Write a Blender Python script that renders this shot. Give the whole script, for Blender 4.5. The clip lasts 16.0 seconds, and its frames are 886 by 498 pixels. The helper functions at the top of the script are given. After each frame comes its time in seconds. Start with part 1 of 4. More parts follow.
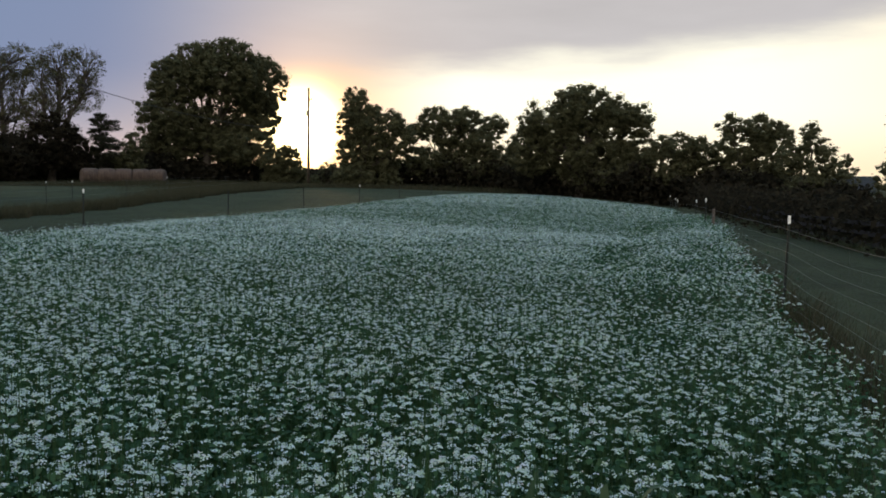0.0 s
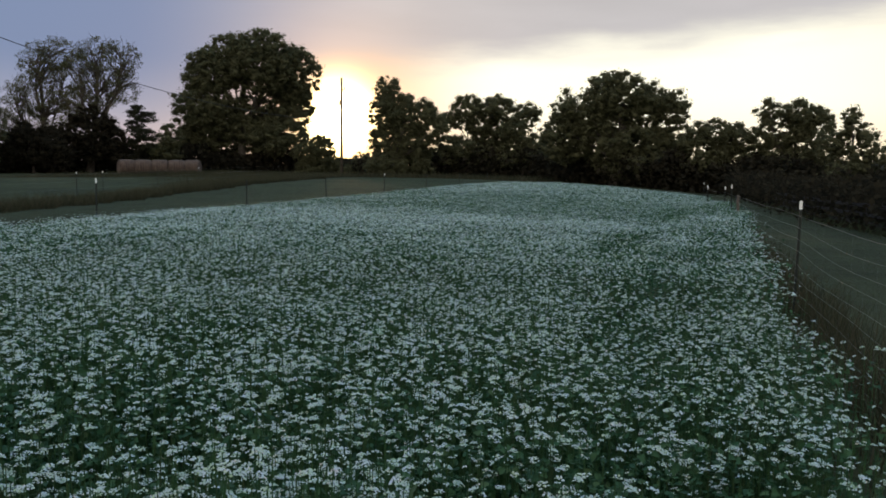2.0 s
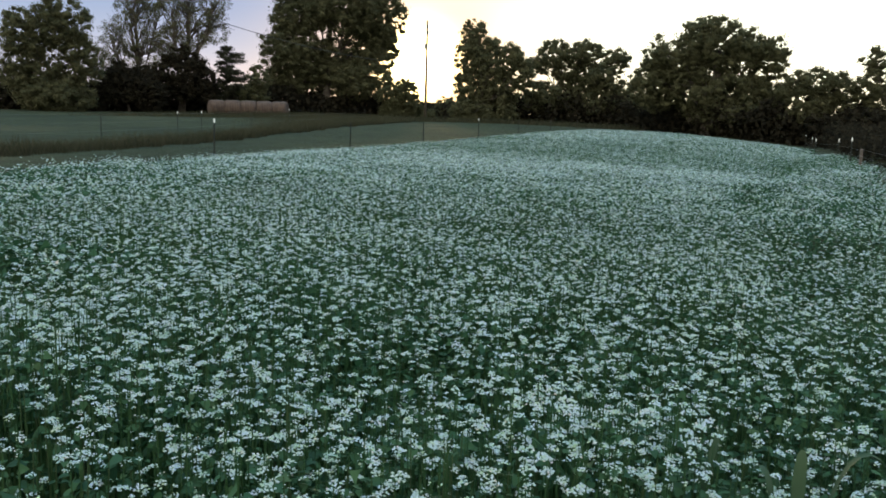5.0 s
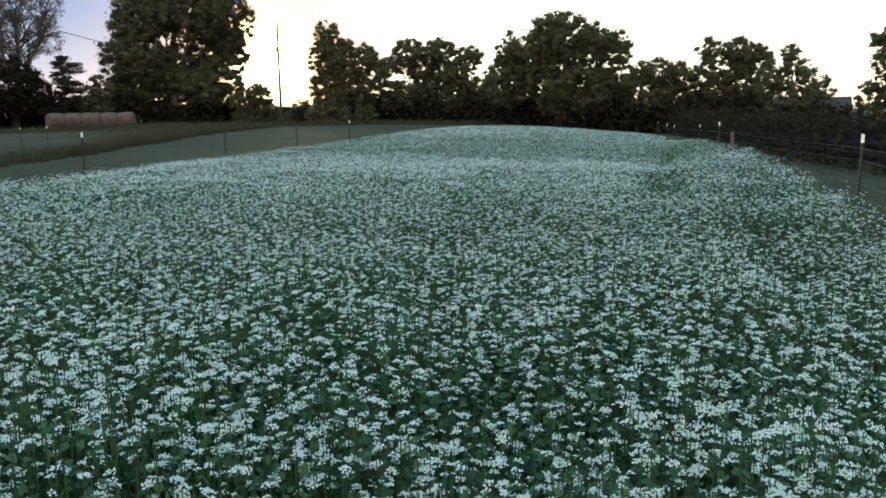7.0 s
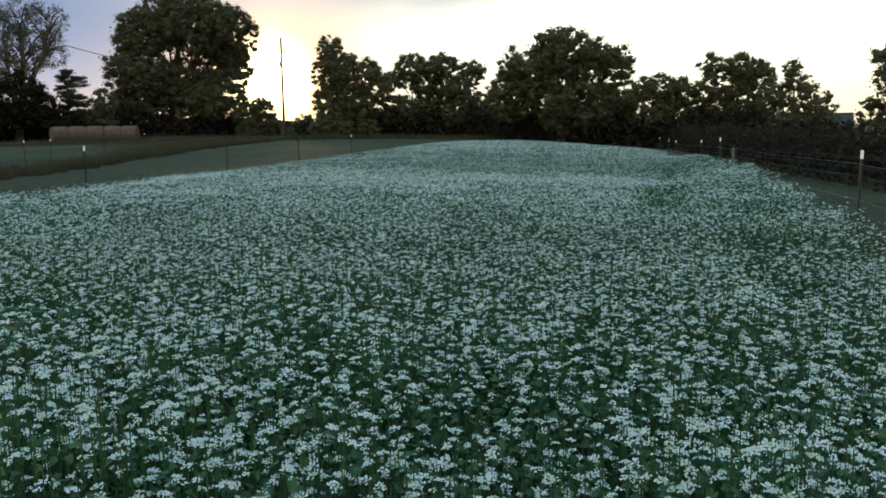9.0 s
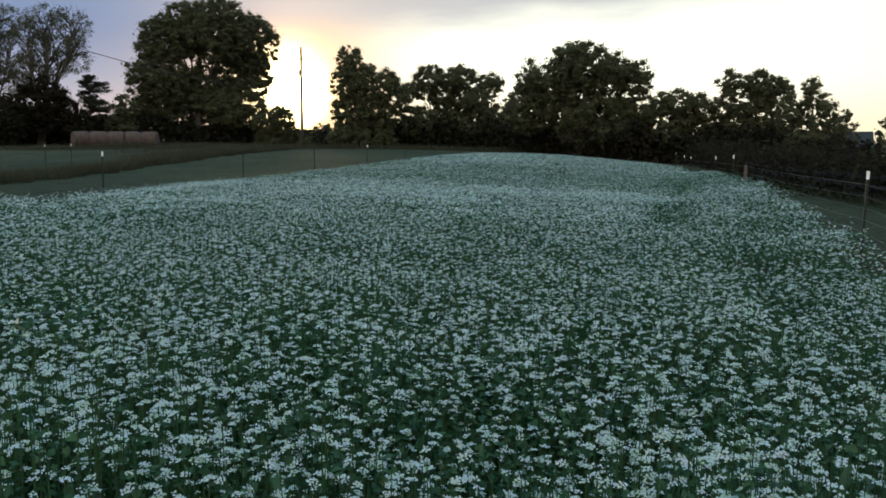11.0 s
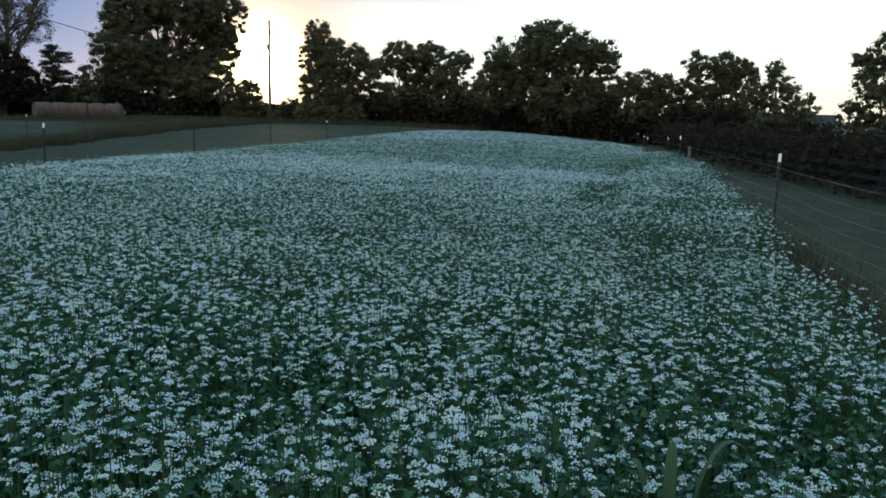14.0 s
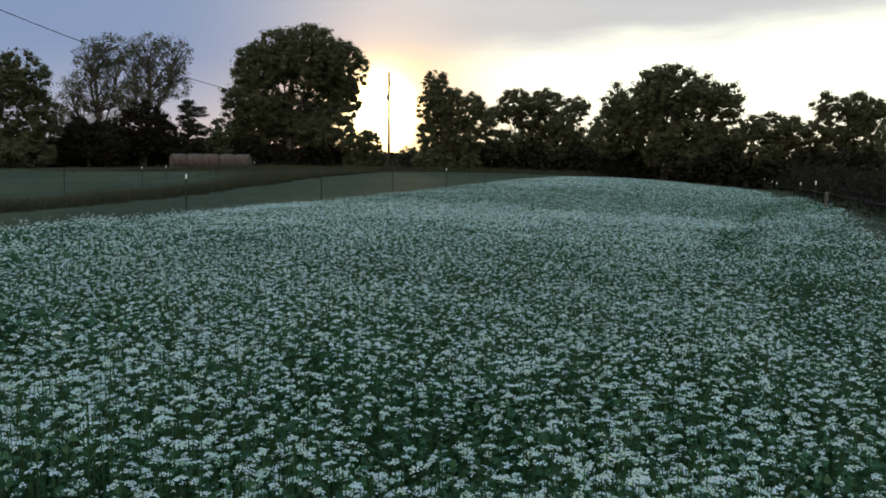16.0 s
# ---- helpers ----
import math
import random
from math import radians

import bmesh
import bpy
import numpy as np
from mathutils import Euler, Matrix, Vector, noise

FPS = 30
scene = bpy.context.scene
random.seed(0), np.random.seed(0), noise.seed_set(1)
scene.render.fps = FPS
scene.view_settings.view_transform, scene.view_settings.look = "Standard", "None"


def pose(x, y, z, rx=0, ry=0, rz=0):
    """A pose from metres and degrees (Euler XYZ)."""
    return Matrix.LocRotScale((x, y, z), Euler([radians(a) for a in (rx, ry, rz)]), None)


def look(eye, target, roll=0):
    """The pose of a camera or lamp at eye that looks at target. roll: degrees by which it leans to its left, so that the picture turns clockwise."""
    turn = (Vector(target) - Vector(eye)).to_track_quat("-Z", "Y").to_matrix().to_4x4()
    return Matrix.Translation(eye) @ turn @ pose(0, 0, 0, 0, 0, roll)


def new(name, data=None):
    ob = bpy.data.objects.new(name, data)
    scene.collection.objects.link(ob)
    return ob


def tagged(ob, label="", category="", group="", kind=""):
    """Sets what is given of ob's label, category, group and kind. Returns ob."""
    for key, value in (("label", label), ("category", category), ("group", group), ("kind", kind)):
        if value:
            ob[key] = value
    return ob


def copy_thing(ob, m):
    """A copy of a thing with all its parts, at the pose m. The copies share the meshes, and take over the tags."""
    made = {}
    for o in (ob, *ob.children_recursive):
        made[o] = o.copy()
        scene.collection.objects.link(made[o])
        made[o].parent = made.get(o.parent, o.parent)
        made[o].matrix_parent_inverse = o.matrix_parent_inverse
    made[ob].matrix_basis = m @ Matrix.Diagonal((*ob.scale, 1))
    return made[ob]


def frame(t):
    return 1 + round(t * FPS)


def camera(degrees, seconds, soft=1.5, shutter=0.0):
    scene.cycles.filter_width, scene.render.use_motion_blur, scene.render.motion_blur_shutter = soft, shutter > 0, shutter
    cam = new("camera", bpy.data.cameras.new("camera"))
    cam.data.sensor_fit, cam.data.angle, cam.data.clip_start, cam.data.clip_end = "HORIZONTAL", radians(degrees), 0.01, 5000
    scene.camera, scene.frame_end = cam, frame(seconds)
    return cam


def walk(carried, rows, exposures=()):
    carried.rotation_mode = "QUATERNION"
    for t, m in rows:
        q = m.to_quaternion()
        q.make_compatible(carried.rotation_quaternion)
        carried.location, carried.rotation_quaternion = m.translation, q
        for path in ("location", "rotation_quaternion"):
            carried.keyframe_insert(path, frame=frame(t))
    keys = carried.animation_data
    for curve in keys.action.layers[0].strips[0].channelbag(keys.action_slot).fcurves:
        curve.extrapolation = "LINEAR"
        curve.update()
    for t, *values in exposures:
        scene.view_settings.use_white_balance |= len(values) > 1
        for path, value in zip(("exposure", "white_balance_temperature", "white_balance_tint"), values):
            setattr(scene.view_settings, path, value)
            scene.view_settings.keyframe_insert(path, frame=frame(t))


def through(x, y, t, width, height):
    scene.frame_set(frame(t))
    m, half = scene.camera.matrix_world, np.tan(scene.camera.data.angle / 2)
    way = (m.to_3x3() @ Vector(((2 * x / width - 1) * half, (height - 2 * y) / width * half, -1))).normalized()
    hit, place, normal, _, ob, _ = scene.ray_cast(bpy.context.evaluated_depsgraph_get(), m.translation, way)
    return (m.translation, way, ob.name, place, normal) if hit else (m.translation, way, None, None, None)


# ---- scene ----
cam = camera(55.78, 16.0, soft=1.7, shutter=0.2)

PATH = [
    (0, (0.842, -0.311, 1.510), (-1.808, 9.296, 0.678), 0.97),
    (0.5, (0.905, -0.099, 1.482), (-1.962, 9.432, 0.506), 0.55),
    (1, (0.966, 0.054, 1.487), (-1.977, 9.563, 0.529), 0.54),
    (1.5, (1.102, 0.084, 1.482), (-2.071, 9.521, 0.547), 0.92),
    (2, (1.190, 0.090, 1.482), (-1.881, 9.557, 0.516), 0.57),
    (2.5, (1.211, 0.088, 1.476), (-1.643, 9.616, 0.438), 0.46),
    (3, (1.132, 0.079, 1.471), (-1.640, 9.632, 0.451), 0.07),
    (3.5, (0.968, 0.059, 1.477), (-1.942, 9.566, 0.403), -0.91),
    (4, (0.857, -0.020, 1.474), (-2.517, 9.322, 0.319), -0.64),
    (4.5, (0.770, -0.119, 1.463), (-2.942, 9.056, 0.038), 0.28),
    (5, (0.623, -0.161, 1.468), (-3.243, 8.918, -0.151), 1.64),
    (7.5, (-0.188, -0.074, 1.460), (-2.311, 9.578, -0.080), -1.22),
    (8, (-0.131, -0.085, 1.470), (-2.341, 9.563, 0.034), -0.70),
    (8.5, (-0.125, -0.087, 1.465), (-2.384, 9.542, -0.026), -0.58),
    (9, (-0.102, -0.079, 1.463), (-2.431, 9.541, 0.029), -0.68),
    (11.5, (0.111, -0.203, 1.483), (-2.569, 9.347, 0.214), 1.31),
    (12, (0.259, -0.233, 1.481), (-2.699, 9.241, 0.259), 1.46),
    (12.5, (0.414, -0.174, 1.484), (-2.651, 9.240, 0.075), 0.55),
    (13, (0.501, -0.171, 1.492), (-2.230, 9.319, -0.084), 0.17),
    (13.5, (0.533, -0.175, 1.494), (-1.820, 9.413, -0.098), 1.16),
    (14, (0.547, -0.167, 1.494), (-1.633, 9.466, -0.071), 1.28),
    (14.5, (0.543, -0.172, 1.493), (-1.648, 9.472, 0.012), 1.06),
    (15, (0.513, -0.192, 1.497), (-2.016, 9.385, 0.126), 0.91),
    (15.5, (0.452, -0.192, 1.498), (-2.734, 9.208, 0.285), 1.26),
    (16, (0.380, -0.200, 1.509), (-3.124, 9.108, 0.468), 0.61),
]
EXPOSURES = [(0.0, 0.0, 6450, 3), (3.5, 0.02, 6450, 3), (4.2, 0.1, 6450, 1), (4.5, 0.18, 6450, 0), (5.0, 0.70, 6500, -3), (7.5, 0.80, 6250, -3), (9.0, 0.40, 6200, -4), (11.5, 0.17, 6150, -2), (12.5, 0.20, 6100, -3), (13.5, 0.22, 5600, -2), (14.5, 0.20, 5400, -1), (15.5, 0.22, 5500, -3), (16.0, 0.18, 6250, -2)]
walk(cam, [(t, look(eye, target, roll)) for t, eye, target, roll in PATH], EXPOSURES)

# ---- sky and sun: a low sun behind thin cloud at dusk ----
SUN_AZ, SUN_EL = -25.2, 3.2


def build_world():
    w = bpy.data.worlds.new("dusk_sky")
    w.use_nodes = True
    scene.world = w
    nt = w.node_tree
    nt.nodes.clear()

    def node(kind, **props):
        n = nt.nodes.new(kind)
        for k, v in props.items():
            if k == "operation":
                n.operation = v
        return n

    def put(sock, v):
        if isinstance(v, (int, float)):
            sock.default_value = v
        elif isinstance(v, tuple):
            sock.default_value = (*v, 1.0) if len(sock.default_value) == 4 else v
        else:
            nt.links.new(v, sock)

    def m(op, a, b=0.0, c=0.0):
        n = node("ShaderNodeMath", operation=op)
        put(n.inputs[0], a), put(n.inputs[1], b), put(n.inputs[2], c)
        return n.outputs[0]

    def ramp(v, lo, hi):
        n = node("ShaderNodeMapRange")
        n.interpolation_type = "SMOOTHSTEP"
        put(n.inputs[0], v), put(n.inputs[1], lo), put(n.inputs[2], hi)
        return n.outputs[0]

    def mix(f, a, b):
        n = node("ShaderNodeMix")
        n.data_type = "RGBA"
        put(n.inputs[0], f), put(n.inputs[6], a), put(n.inputs[7], b)
        return n.outputs[2]

    def scale(col, f):
        n = node("ShaderNodeVectorMath", operation="SCALE")
        put(n.inputs[0], col), put(n.inputs[3], f)
        return n.outputs[0]

    def add(a, b):
        n = node("ShaderNodeVectorMath", operation="ADD")
        put(n.inputs[0], a), put(n.inputs[1], b)
        return n.outputs[0]

    tc = node("ShaderNodeTexCoord")
    way = tc.outputs["Generated"]
    sep = node("ShaderNodeSeparateXYZ")
    put(sep.inputs[0], way)
    x, y, z = sep.outputs
    az = m("ADD", m("MULTIPLY", m("ARCTAN2", x, y), 57.2958), 2.9)
    el = m("MULTIPLY", m("ARCSINE", z), 57.2958)

    # cloud texture, drawn out along the horizon
    mp = node("ShaderNodeMapping")
    put(mp.inputs[0], way)
    mp.inputs["Scale"].default_value = (5.0, 5.0, 26.0)
    nz = node("ShaderNodeTexNoise")
    put(nz.inputs["Vector"], mp.outputs[0])
    nz.inputs["Scale"].default_value, nz.inputs["Detail"].default_value, nz.inputs["Roughness"].default_value = 1.0, 5.0, 0.55
    cloud = m("SUBTRACT", nz.outputs["Fac"], 0.5)

    # the blue-grey deck, with lavender towards its lower rim
    deck = mix(ramp(el, 11.0, 32.0), SKY["rim"], SKY["deck"])
    deck = mix(ramp(el, 18.0, 55.0), deck, SKY["zenith"])
    deck = scale(deck, m("ADD", 1.0, m("MULTIPLY", cloud, 0.25)))
    # clear bluish sky on the left, pink at the horizon
    left = mix(ramp(el, -1.0, 4.5), mix(ramp(az, -50.0, -30.0), SKY["dusk"], SKY["pink"]), SKY["lavender"])
    left = mix(ramp(el, 2.0, 7.5), left, SKY["blue"])
    left = mix(ramp(el, 14.0, 40.0), left, deck)
    # the bright band under the deck, golden by the sun and peach at its far end
    band = mix(ramp(az, 6.0, 26.0), SKY["cream"], SKY["peach"])
    band = mix(ramp(az, -11.0, -21.0), band, SKY["gold"])
    band = mix(m("MULTIPLY", ramp(el, 5.0, 0.0), 0.6), band, SKY["low"])
    side = m("MULTIPLY", ramp(az, -36.0, -17.0), ramp(az, 110.0, 60.0))
    rim = m("ADD", m("MULTIPLY", az, 0.09), 8.2)
    over = ramp(m("ADD", m("SUBTRACT", el, rim), m("MULTIPLY", cloud, 3.5)), -1.4, 1.8)
    west = mix(over, band, deck)
    sky = mix(side, left, west)
    # the sky behind the camera, still lit by the west
    sky = mix(m("MULTIPLY", ramp(y, -0.05, -0.6), ramp(el, -4.0, 2.0)), sky, SKY["east"])

    # the sun's aureole
    s = (math.sin(radians(SUN_AZ)) * math.cos(radians(SUN_EL)), math.cos(radians(SUN_AZ)) * math.cos(radians(SUN_EL)), math.sin(radians(SUN_EL)))
    dot = node("ShaderNodeVectorMath", operation="DOT_PRODUCT")
    put(dot.inputs[0], way)
    dot.inputs[1].default_value = s
    d = m("MAXIMUM", dot.outputs["Value"], 0.0)
    for power, strength, colour in ((2000.0, 14.0, (1.0, 0.74, 0.34)), (320.0, 0.7, (1.0, 0.47, 0.12)), (60.0, 0.10, (1.0, 0.42, 0.16))):
        sky = add(sky, scale(scale(colour_of(nt, colour), m("POWER", d, power)), strength))

    ns = node("ShaderNodeTexSky")
    ns.sky_type, ns.sun_disc = "NISHITA", False
    ns.sun_elevation, ns.sun_rotation = radians(SUN_EL), radians(SUN_AZ)
    sky = add(sky, scale(ns.outputs[0], 0.002))

    bg = node("ShaderNodeBackground")
    put(bg.inputs[0], sky)
    bg.inputs[1].default_value = SKY["strength"]
    out = node("ShaderNodeOutputWorld")
    put(out.inputs[0], bg.outputs[0])


def colour_of(nt, c):
    n = nt.nodes.new("ShaderNodeRGB")
    n.outputs[0].default_value = (*c, 1.0)
    return n.outputs[0]


SKY = {
    "rim": (0.58, 0.53, 0.55), "deck": (0.25, 0.285, 0.45), "zenith": (0.58, 0.92, 1.36), "east": (1.42, 1.27, 1.17),
    "pink": (0.74, 0.54, 0.50), "dusk": (0.42, 0.36, 0.44), "lavender": (0.40, 0.39, 0.50), "blue": (0.22, 0.27, 0.44),
    "gold": (0.84, 0.59, 0.42), "cream": (1.30, 1.20, 1.00), "peach": (1.10, 0.88, 0.66), "low": (1.02, 0.73, 0.42),
    "strength": 1.0,
}
build_world()

sun = new("sun", bpy.data.lights.new("sun", "SUN"))
sun.data.energy, sun.data.angle, sun.data.color = 0.8, radians(4.0), (1.0, 0.62, 0.32)
_s = Vector((math.sin(radians(SUN_AZ)), math.cos(radians(SUN_AZ)), math.tan(radians(SUN_EL))))
sun.matrix_world = look(_s * 400, (0, 0, 0))


# ---- materials ----
def material(name, build):
    mat = bpy.data.materials.new(name)
    mat.use_nodes = True
    nt = mat.node_tree
    nt.nodes.clear()
    out = nt.nodes.new("ShaderNodeOutputMaterial")
    nt.links.new(build(nt), out.inputs["Surface"])
    return mat


def noise_tex(nt, scale, detail=4.0, coords="Object"):
    tc = nt.nodes.new("ShaderNodeTexCoord")
    nz = nt.nodes.new("ShaderNodeTexNoise")
    nt.links.new(tc.outputs[coords], nz.inputs["Vector"])
    nz.inputs["Scale"].default_value, nz.inputs["Detail"].default_value = scale, detail
    return nz.outputs["Fac"]


def ramp_tex(nt, fac, stops):
    r = nt.nodes.new("ShaderNodeValToRGB")
    while len(r.color_ramp.elements) < len(stops):
        r.color_ramp.elements.new(0.5)
    for e, (p, c) in zip(r.color_ramp.elements, stops):
        e.position, e.color = p, (*c, 1.0)
    nt.links.new(fac, r.inputs[0])
    return r.outputs[0]


def blend(nt, f, a, b, kind="MIX"):
    n = nt.nodes.new("ShaderNodeMix")
    n.data_type, n.blend_type = "RGBA", kind
    if isinstance(f, float):
        n.inputs[0].default_value = f
    else:
        nt.links.new(f, n.inputs[0])
    nt.links.new(a, n.inputs[6]), nt.links.new(b, n.inputs[7])
    return n.outputs[2]


def bump(nt, height, strength, distance):
    b = nt.nodes.new("ShaderNodeBump")
    nt.links.new(height, b.inputs["Height"])
    b.inputs["Strength"].default_value, b.inputs["Distance"].default_value = strength, distance
    return b.outputs[0]


def principled(nt, colour, rough, metal=0.0, normal=None, spec=0.3):
    p = nt.nodes.new("ShaderNodeBsdfPrincipled")
    nt.links.new(colour, p.inputs["Base Color"])
    p.inputs["Roughness"].default_value, p.inputs["Metallic"].default_value = rough, metal
    p.inputs["Specular IOR Level"].default_value = spec
    if normal:
        nt.links.new(normal, p.inputs["Normal"])
    return p.outputs[0]


def island(nt):
    return nt.nodes.new("ShaderNodeNewGeometry").outputs["Random Per Island"]


def leafy(name, stops, through, gloss=0.0, patch=0.0, patch_stops=None):
    """Thin living tissue: scatters light and lets some through."""
    def build(nt):
        col = ramp_tex(nt, island(nt), stops)
        if patch:
            col = blend(nt, 0.55, col, ramp_tex(nt, noise_tex(nt, patch, 3.0), patch_stops), "MULTIPLY")
        p = principled(nt, col, 0.6, spec=gloss)
        t = nt.nodes.new("ShaderNodeBsdfTranslucent")
        nt.links.new(col, t.inputs[0])
        mx = nt.nodes.new("ShaderNodeMixShader")
        mx.inputs[0].default_value = through
        nt.links.new(p, mx.inputs[1]), nt.links.new(t.outputs[0], mx.inputs[2])
        return mx.outputs[0]
    return material(name, build)


def plain(name, a, b, scale, rough, metal=0.0, relief=0.3, depth=0.01, fine=None):
    def build(nt):
        n1 = noise_tex(nt, scale)
        n2 = noise_tex(nt, fine or scale * 9.0, 6.0)
        col = ramp_tex(nt, n1, [(0.3, a), (0.7, b)])
        col = blend(nt, 0.35, col, ramp_tex(nt, n2, [(0.3, (0.45, 0.45, 0.45)), (0.65, (1.0, 1.0, 1.0))]), "MULTIPLY")
        return principled(nt, col, rough, metal, bump(nt, n2, relief, depth))
    return material(name, build)


BUDS = [(0.34, (0.50, 0.66, 0.42)), (0.47, (0.88, 0.95, 0.82)), (0.58, (1.0, 1.0, 1.0)), (0.68, (0.88, 0.90, 1.0))]
BLOSSOM = leafy("blossom", [(0.0, (0.42, 0.52, 0.35)), (0.22, (0.40, 0.50, 0.43)), (0.5, (0.46, 0.54, 0.57)), (0.92, (0.51, 0.58, 0.66)), (1.0, (0.60, 0.53, 0.46))], 0.25, 0.1, 13.0, BUDS)
BUCK_LEAF = leafy("buckwheat_leaf", [(0.0, (0.018, 0.051, 0.026)), (0.5, (0.029, 0.079, 0.036)), (0.9, (0.048, 0.108, 0.046)), (1.0, (0.060, 0.105, 0.043))], 0.35, 0.2)
BUCK_STEM = leafy("buckwheat_stem", [(0.0, (0.026, 0.066, 0.028)), (0.7, (0.040, 0.088, 0.034)), (1.0, (0.052, 0.080, 0.036))], 0.15, 0.1)
# broad leaves: the glare haze over the trees is put into this paler colour
HAZED_LEAF = leafy("hazed_leaf", [(0.0, (0.086, 0.088, 0.048)), (0.6, (0.100, 0.100, 0.055)), (1.0, (0.116, 0.114, 0.062))], 0.5, 0.03)
# thicket, hedge and understorey leaves, with the shade beneath the trees coloured in
SHADED_LEAF = leafy("shaded_leaf", [(0.0, (0.020, 0.018, 0.013)), (0.6, (0.026, 0.023, 0.016)), (1.0, (0.034, 0.030, 0.02))], 0.35, 0.0)
NEEDLE = leafy("needle_spray", [(0.0, (0.022, 0.024, 0.015)), (1.0, (0.038, 0.038, 0.024))], 0.12, 0.05)
GRASS = leafy("grass_blade", [(0.0, (0.030, 0.047, 0.022)), (0.6, (0.048, 0.066, 0.030)), (1.0, (0.085, 0.082, 0.045))], 0.3, 0.3)
BROAD_BLADE = leafy("broad_grass_blade", [(0.0, (0.035, 0.068, 0.034)), (1.0, (0.048, 0.085, 0.042))], 0.35, 0.3)
WEED = leafy("weed_blade", [(0.0, (0.032, 0.036, 0.022)), (0.6, (0.046, 0.048, 0.029)), (1.0, (0.080, 0.068, 0.045))], 0.25, 0.0)
BARK = plain("bark", (0.045, 0.036, 0.028), (0.10, 0.085, 0.07), 1.5, 0.9, relief=0.7, depth=0.03, fine=12.0)
POLE_WOOD = plain("weathered_pole_wood", (0.07, 0.055, 0.042), (0.14, 0.115, 0.09), 1.2, 0.85, relief=0.5, depth=0.01, fine=20.0)
POST_STEEL = plain("painted_post_steel", (0.012, 0.018, 0.016), (0.022, 0.025, 0.022), 6.0, 0.6, 0.2, 0.2, 0.002)
POST_WOOD = plain("old_post_wood", (0.05, 0.042, 0.035), (0.12, 0.10, 0.085), 4.0, 0.9, relief=0.6, depth=0.006)
POST_TIP = plain("white_post_paint", (0.72, 0.72, 0.70), (0.82, 0.82, 0.80), 9.0, 0.5, relief=0.1, depth=0.001)
WIRE = plain("galvanised_wire", (0.07, 0.07, 0.07), (0.13, 0.13, 0.13), 5.0, 0.5, 0.7, 0.1, 0.0005)
CABLE = plain("black_cable", (0.02, 0.02, 0.02), (0.04, 0.04, 0.04), 3.0, 0.6, relief=0.1, depth=0.001)
PORCELAIN = plain("grey_porcelain", (0.35, 0.34, 0.33), (0.5, 0.48, 0.46), 12.0, 0.25, relief=0.05, depth=0.001)
STRAW = plain("weathered_hay", (0.055, 0.038, 0.031), (0.095, 0.068, 0.054), 3.0, 0.95, relief=0.9, depth=0.04, fine=40.0)
HAY_WRAP = plain("bale_twine", (0.09, 0.065, 0.05), (0.14, 0.10, 0.08), 8.0, 0.8, relief=0.3, depth=0.003)
RAIL_WOOD = plain("dark_rail_wood", (0.012, 0.011, 0.012), (0.024, 0.022, 0.022), 2.0, 0.9, relief=0.6, depth=0.006)
BARN_WALL = plain("barn_board", (0.12, 0.11, 0.10), (0.22, 0.20, 0.18), 1.0, 0.85, relief=0.4, depth=0.01)
BARN_ROOF = plain("roof_tin", (0.010, 0.010, 0.010), (0.020, 0.019, 0.018), 0.8, 0.8, 0.0, 0.3, 0.01)


def ground_mat(nt):
    big = noise_tex(nt, 0.12, 4.0)
    mid = noise_tex(nt, 1.3, 5.0)
    fine = noise_tex(nt, 22.0, 6.0)
    a = ramp_tex(nt, big, [(0.3, (0.032, 0.042, 0.027)), (0.52, (0.047, 0.058, 0.035)), (0.7, (0.076, 0.076, 0.046))])
    b = ramp_tex(nt, mid, [(0.3, (0.48, 0.50, 0.44)), (0.7, (1.08, 1.06, 1.0))])
    c = ramp_tex(nt, fine, [(0.25, (0.4, 0.4, 0.35)), (0.7, (1.1, 1.1, 1.0))])
    col = blend(nt, 1.0, blend(nt, 0.8, a, b, "MULTIPLY"), c, "MULTIPLY")
    return principled(nt, col, 0.95, normal=bump(nt, fine, 0.9, 0.06), spec=0.1)


GROUND = material("meadow_ground", ground_mat)


# ---- helpers for building ----


def smooth(a, b, v):
    t = np.clip((np.asarray(v, float) - a) / (b - a), 0.0, 1.0)
    return t * t * (3.0 - 2.0 * t)


_GRIDS = {}


def vnoise(x, y, size, seed):
    """Smooth random values from 0 to 1 over the plan, with patches about size metres wide."""
    if seed not in _GRIDS:
        _GRIDS[seed] = np.random.default_rng(seed).random((64, 64))
    g = _GRIDS[seed]
    u, v = np.asarray(x, float) / size + 100.0, np.asarray(y, float) / size + 100.0
    i, j = np.floor(u).astype(int), np.floor(v).astype(int)
    fu, fv = u - i, v - j
    fu, fv = fu * fu * (3 - 2 * fu), fv * fv * (3 - 2 * fv)
    a, b = g[i % 64, j % 64], g[(i + 1) % 64, j % 64]
    c, d = g[i % 64, (j + 1) % 64], g[(i + 1) % 64, (j + 1) % 64]
    return (a * (1 - fu) + b * fu) * (1 - fv) + (c * (1 - fu) + d * fu) * fv


def lie(x, y):
    """The height of the ground: it rises gently to the far left and falls away to the right."""
    x, y = np.asarray(x, float), np.asarray(y, float)
    rise = 0.5 * smooth(15, 75, y) * smooth(0, -28, x)
    fall = -(0.05 + 0.27 * smooth(6, 42, y) + 0.14 * smooth(20, 44, y)) * smooth(-7, 2, x) - 0.4 * smooth(2, 11, x) - 0.9 * smooth(9, 40, x) * smooth(-20, 30, y)
    swell = 0.06 * (vnoise(x, y, 14.0, 3) - 0.5) * smooth(6, 20, y)
    return rise + fall + swell


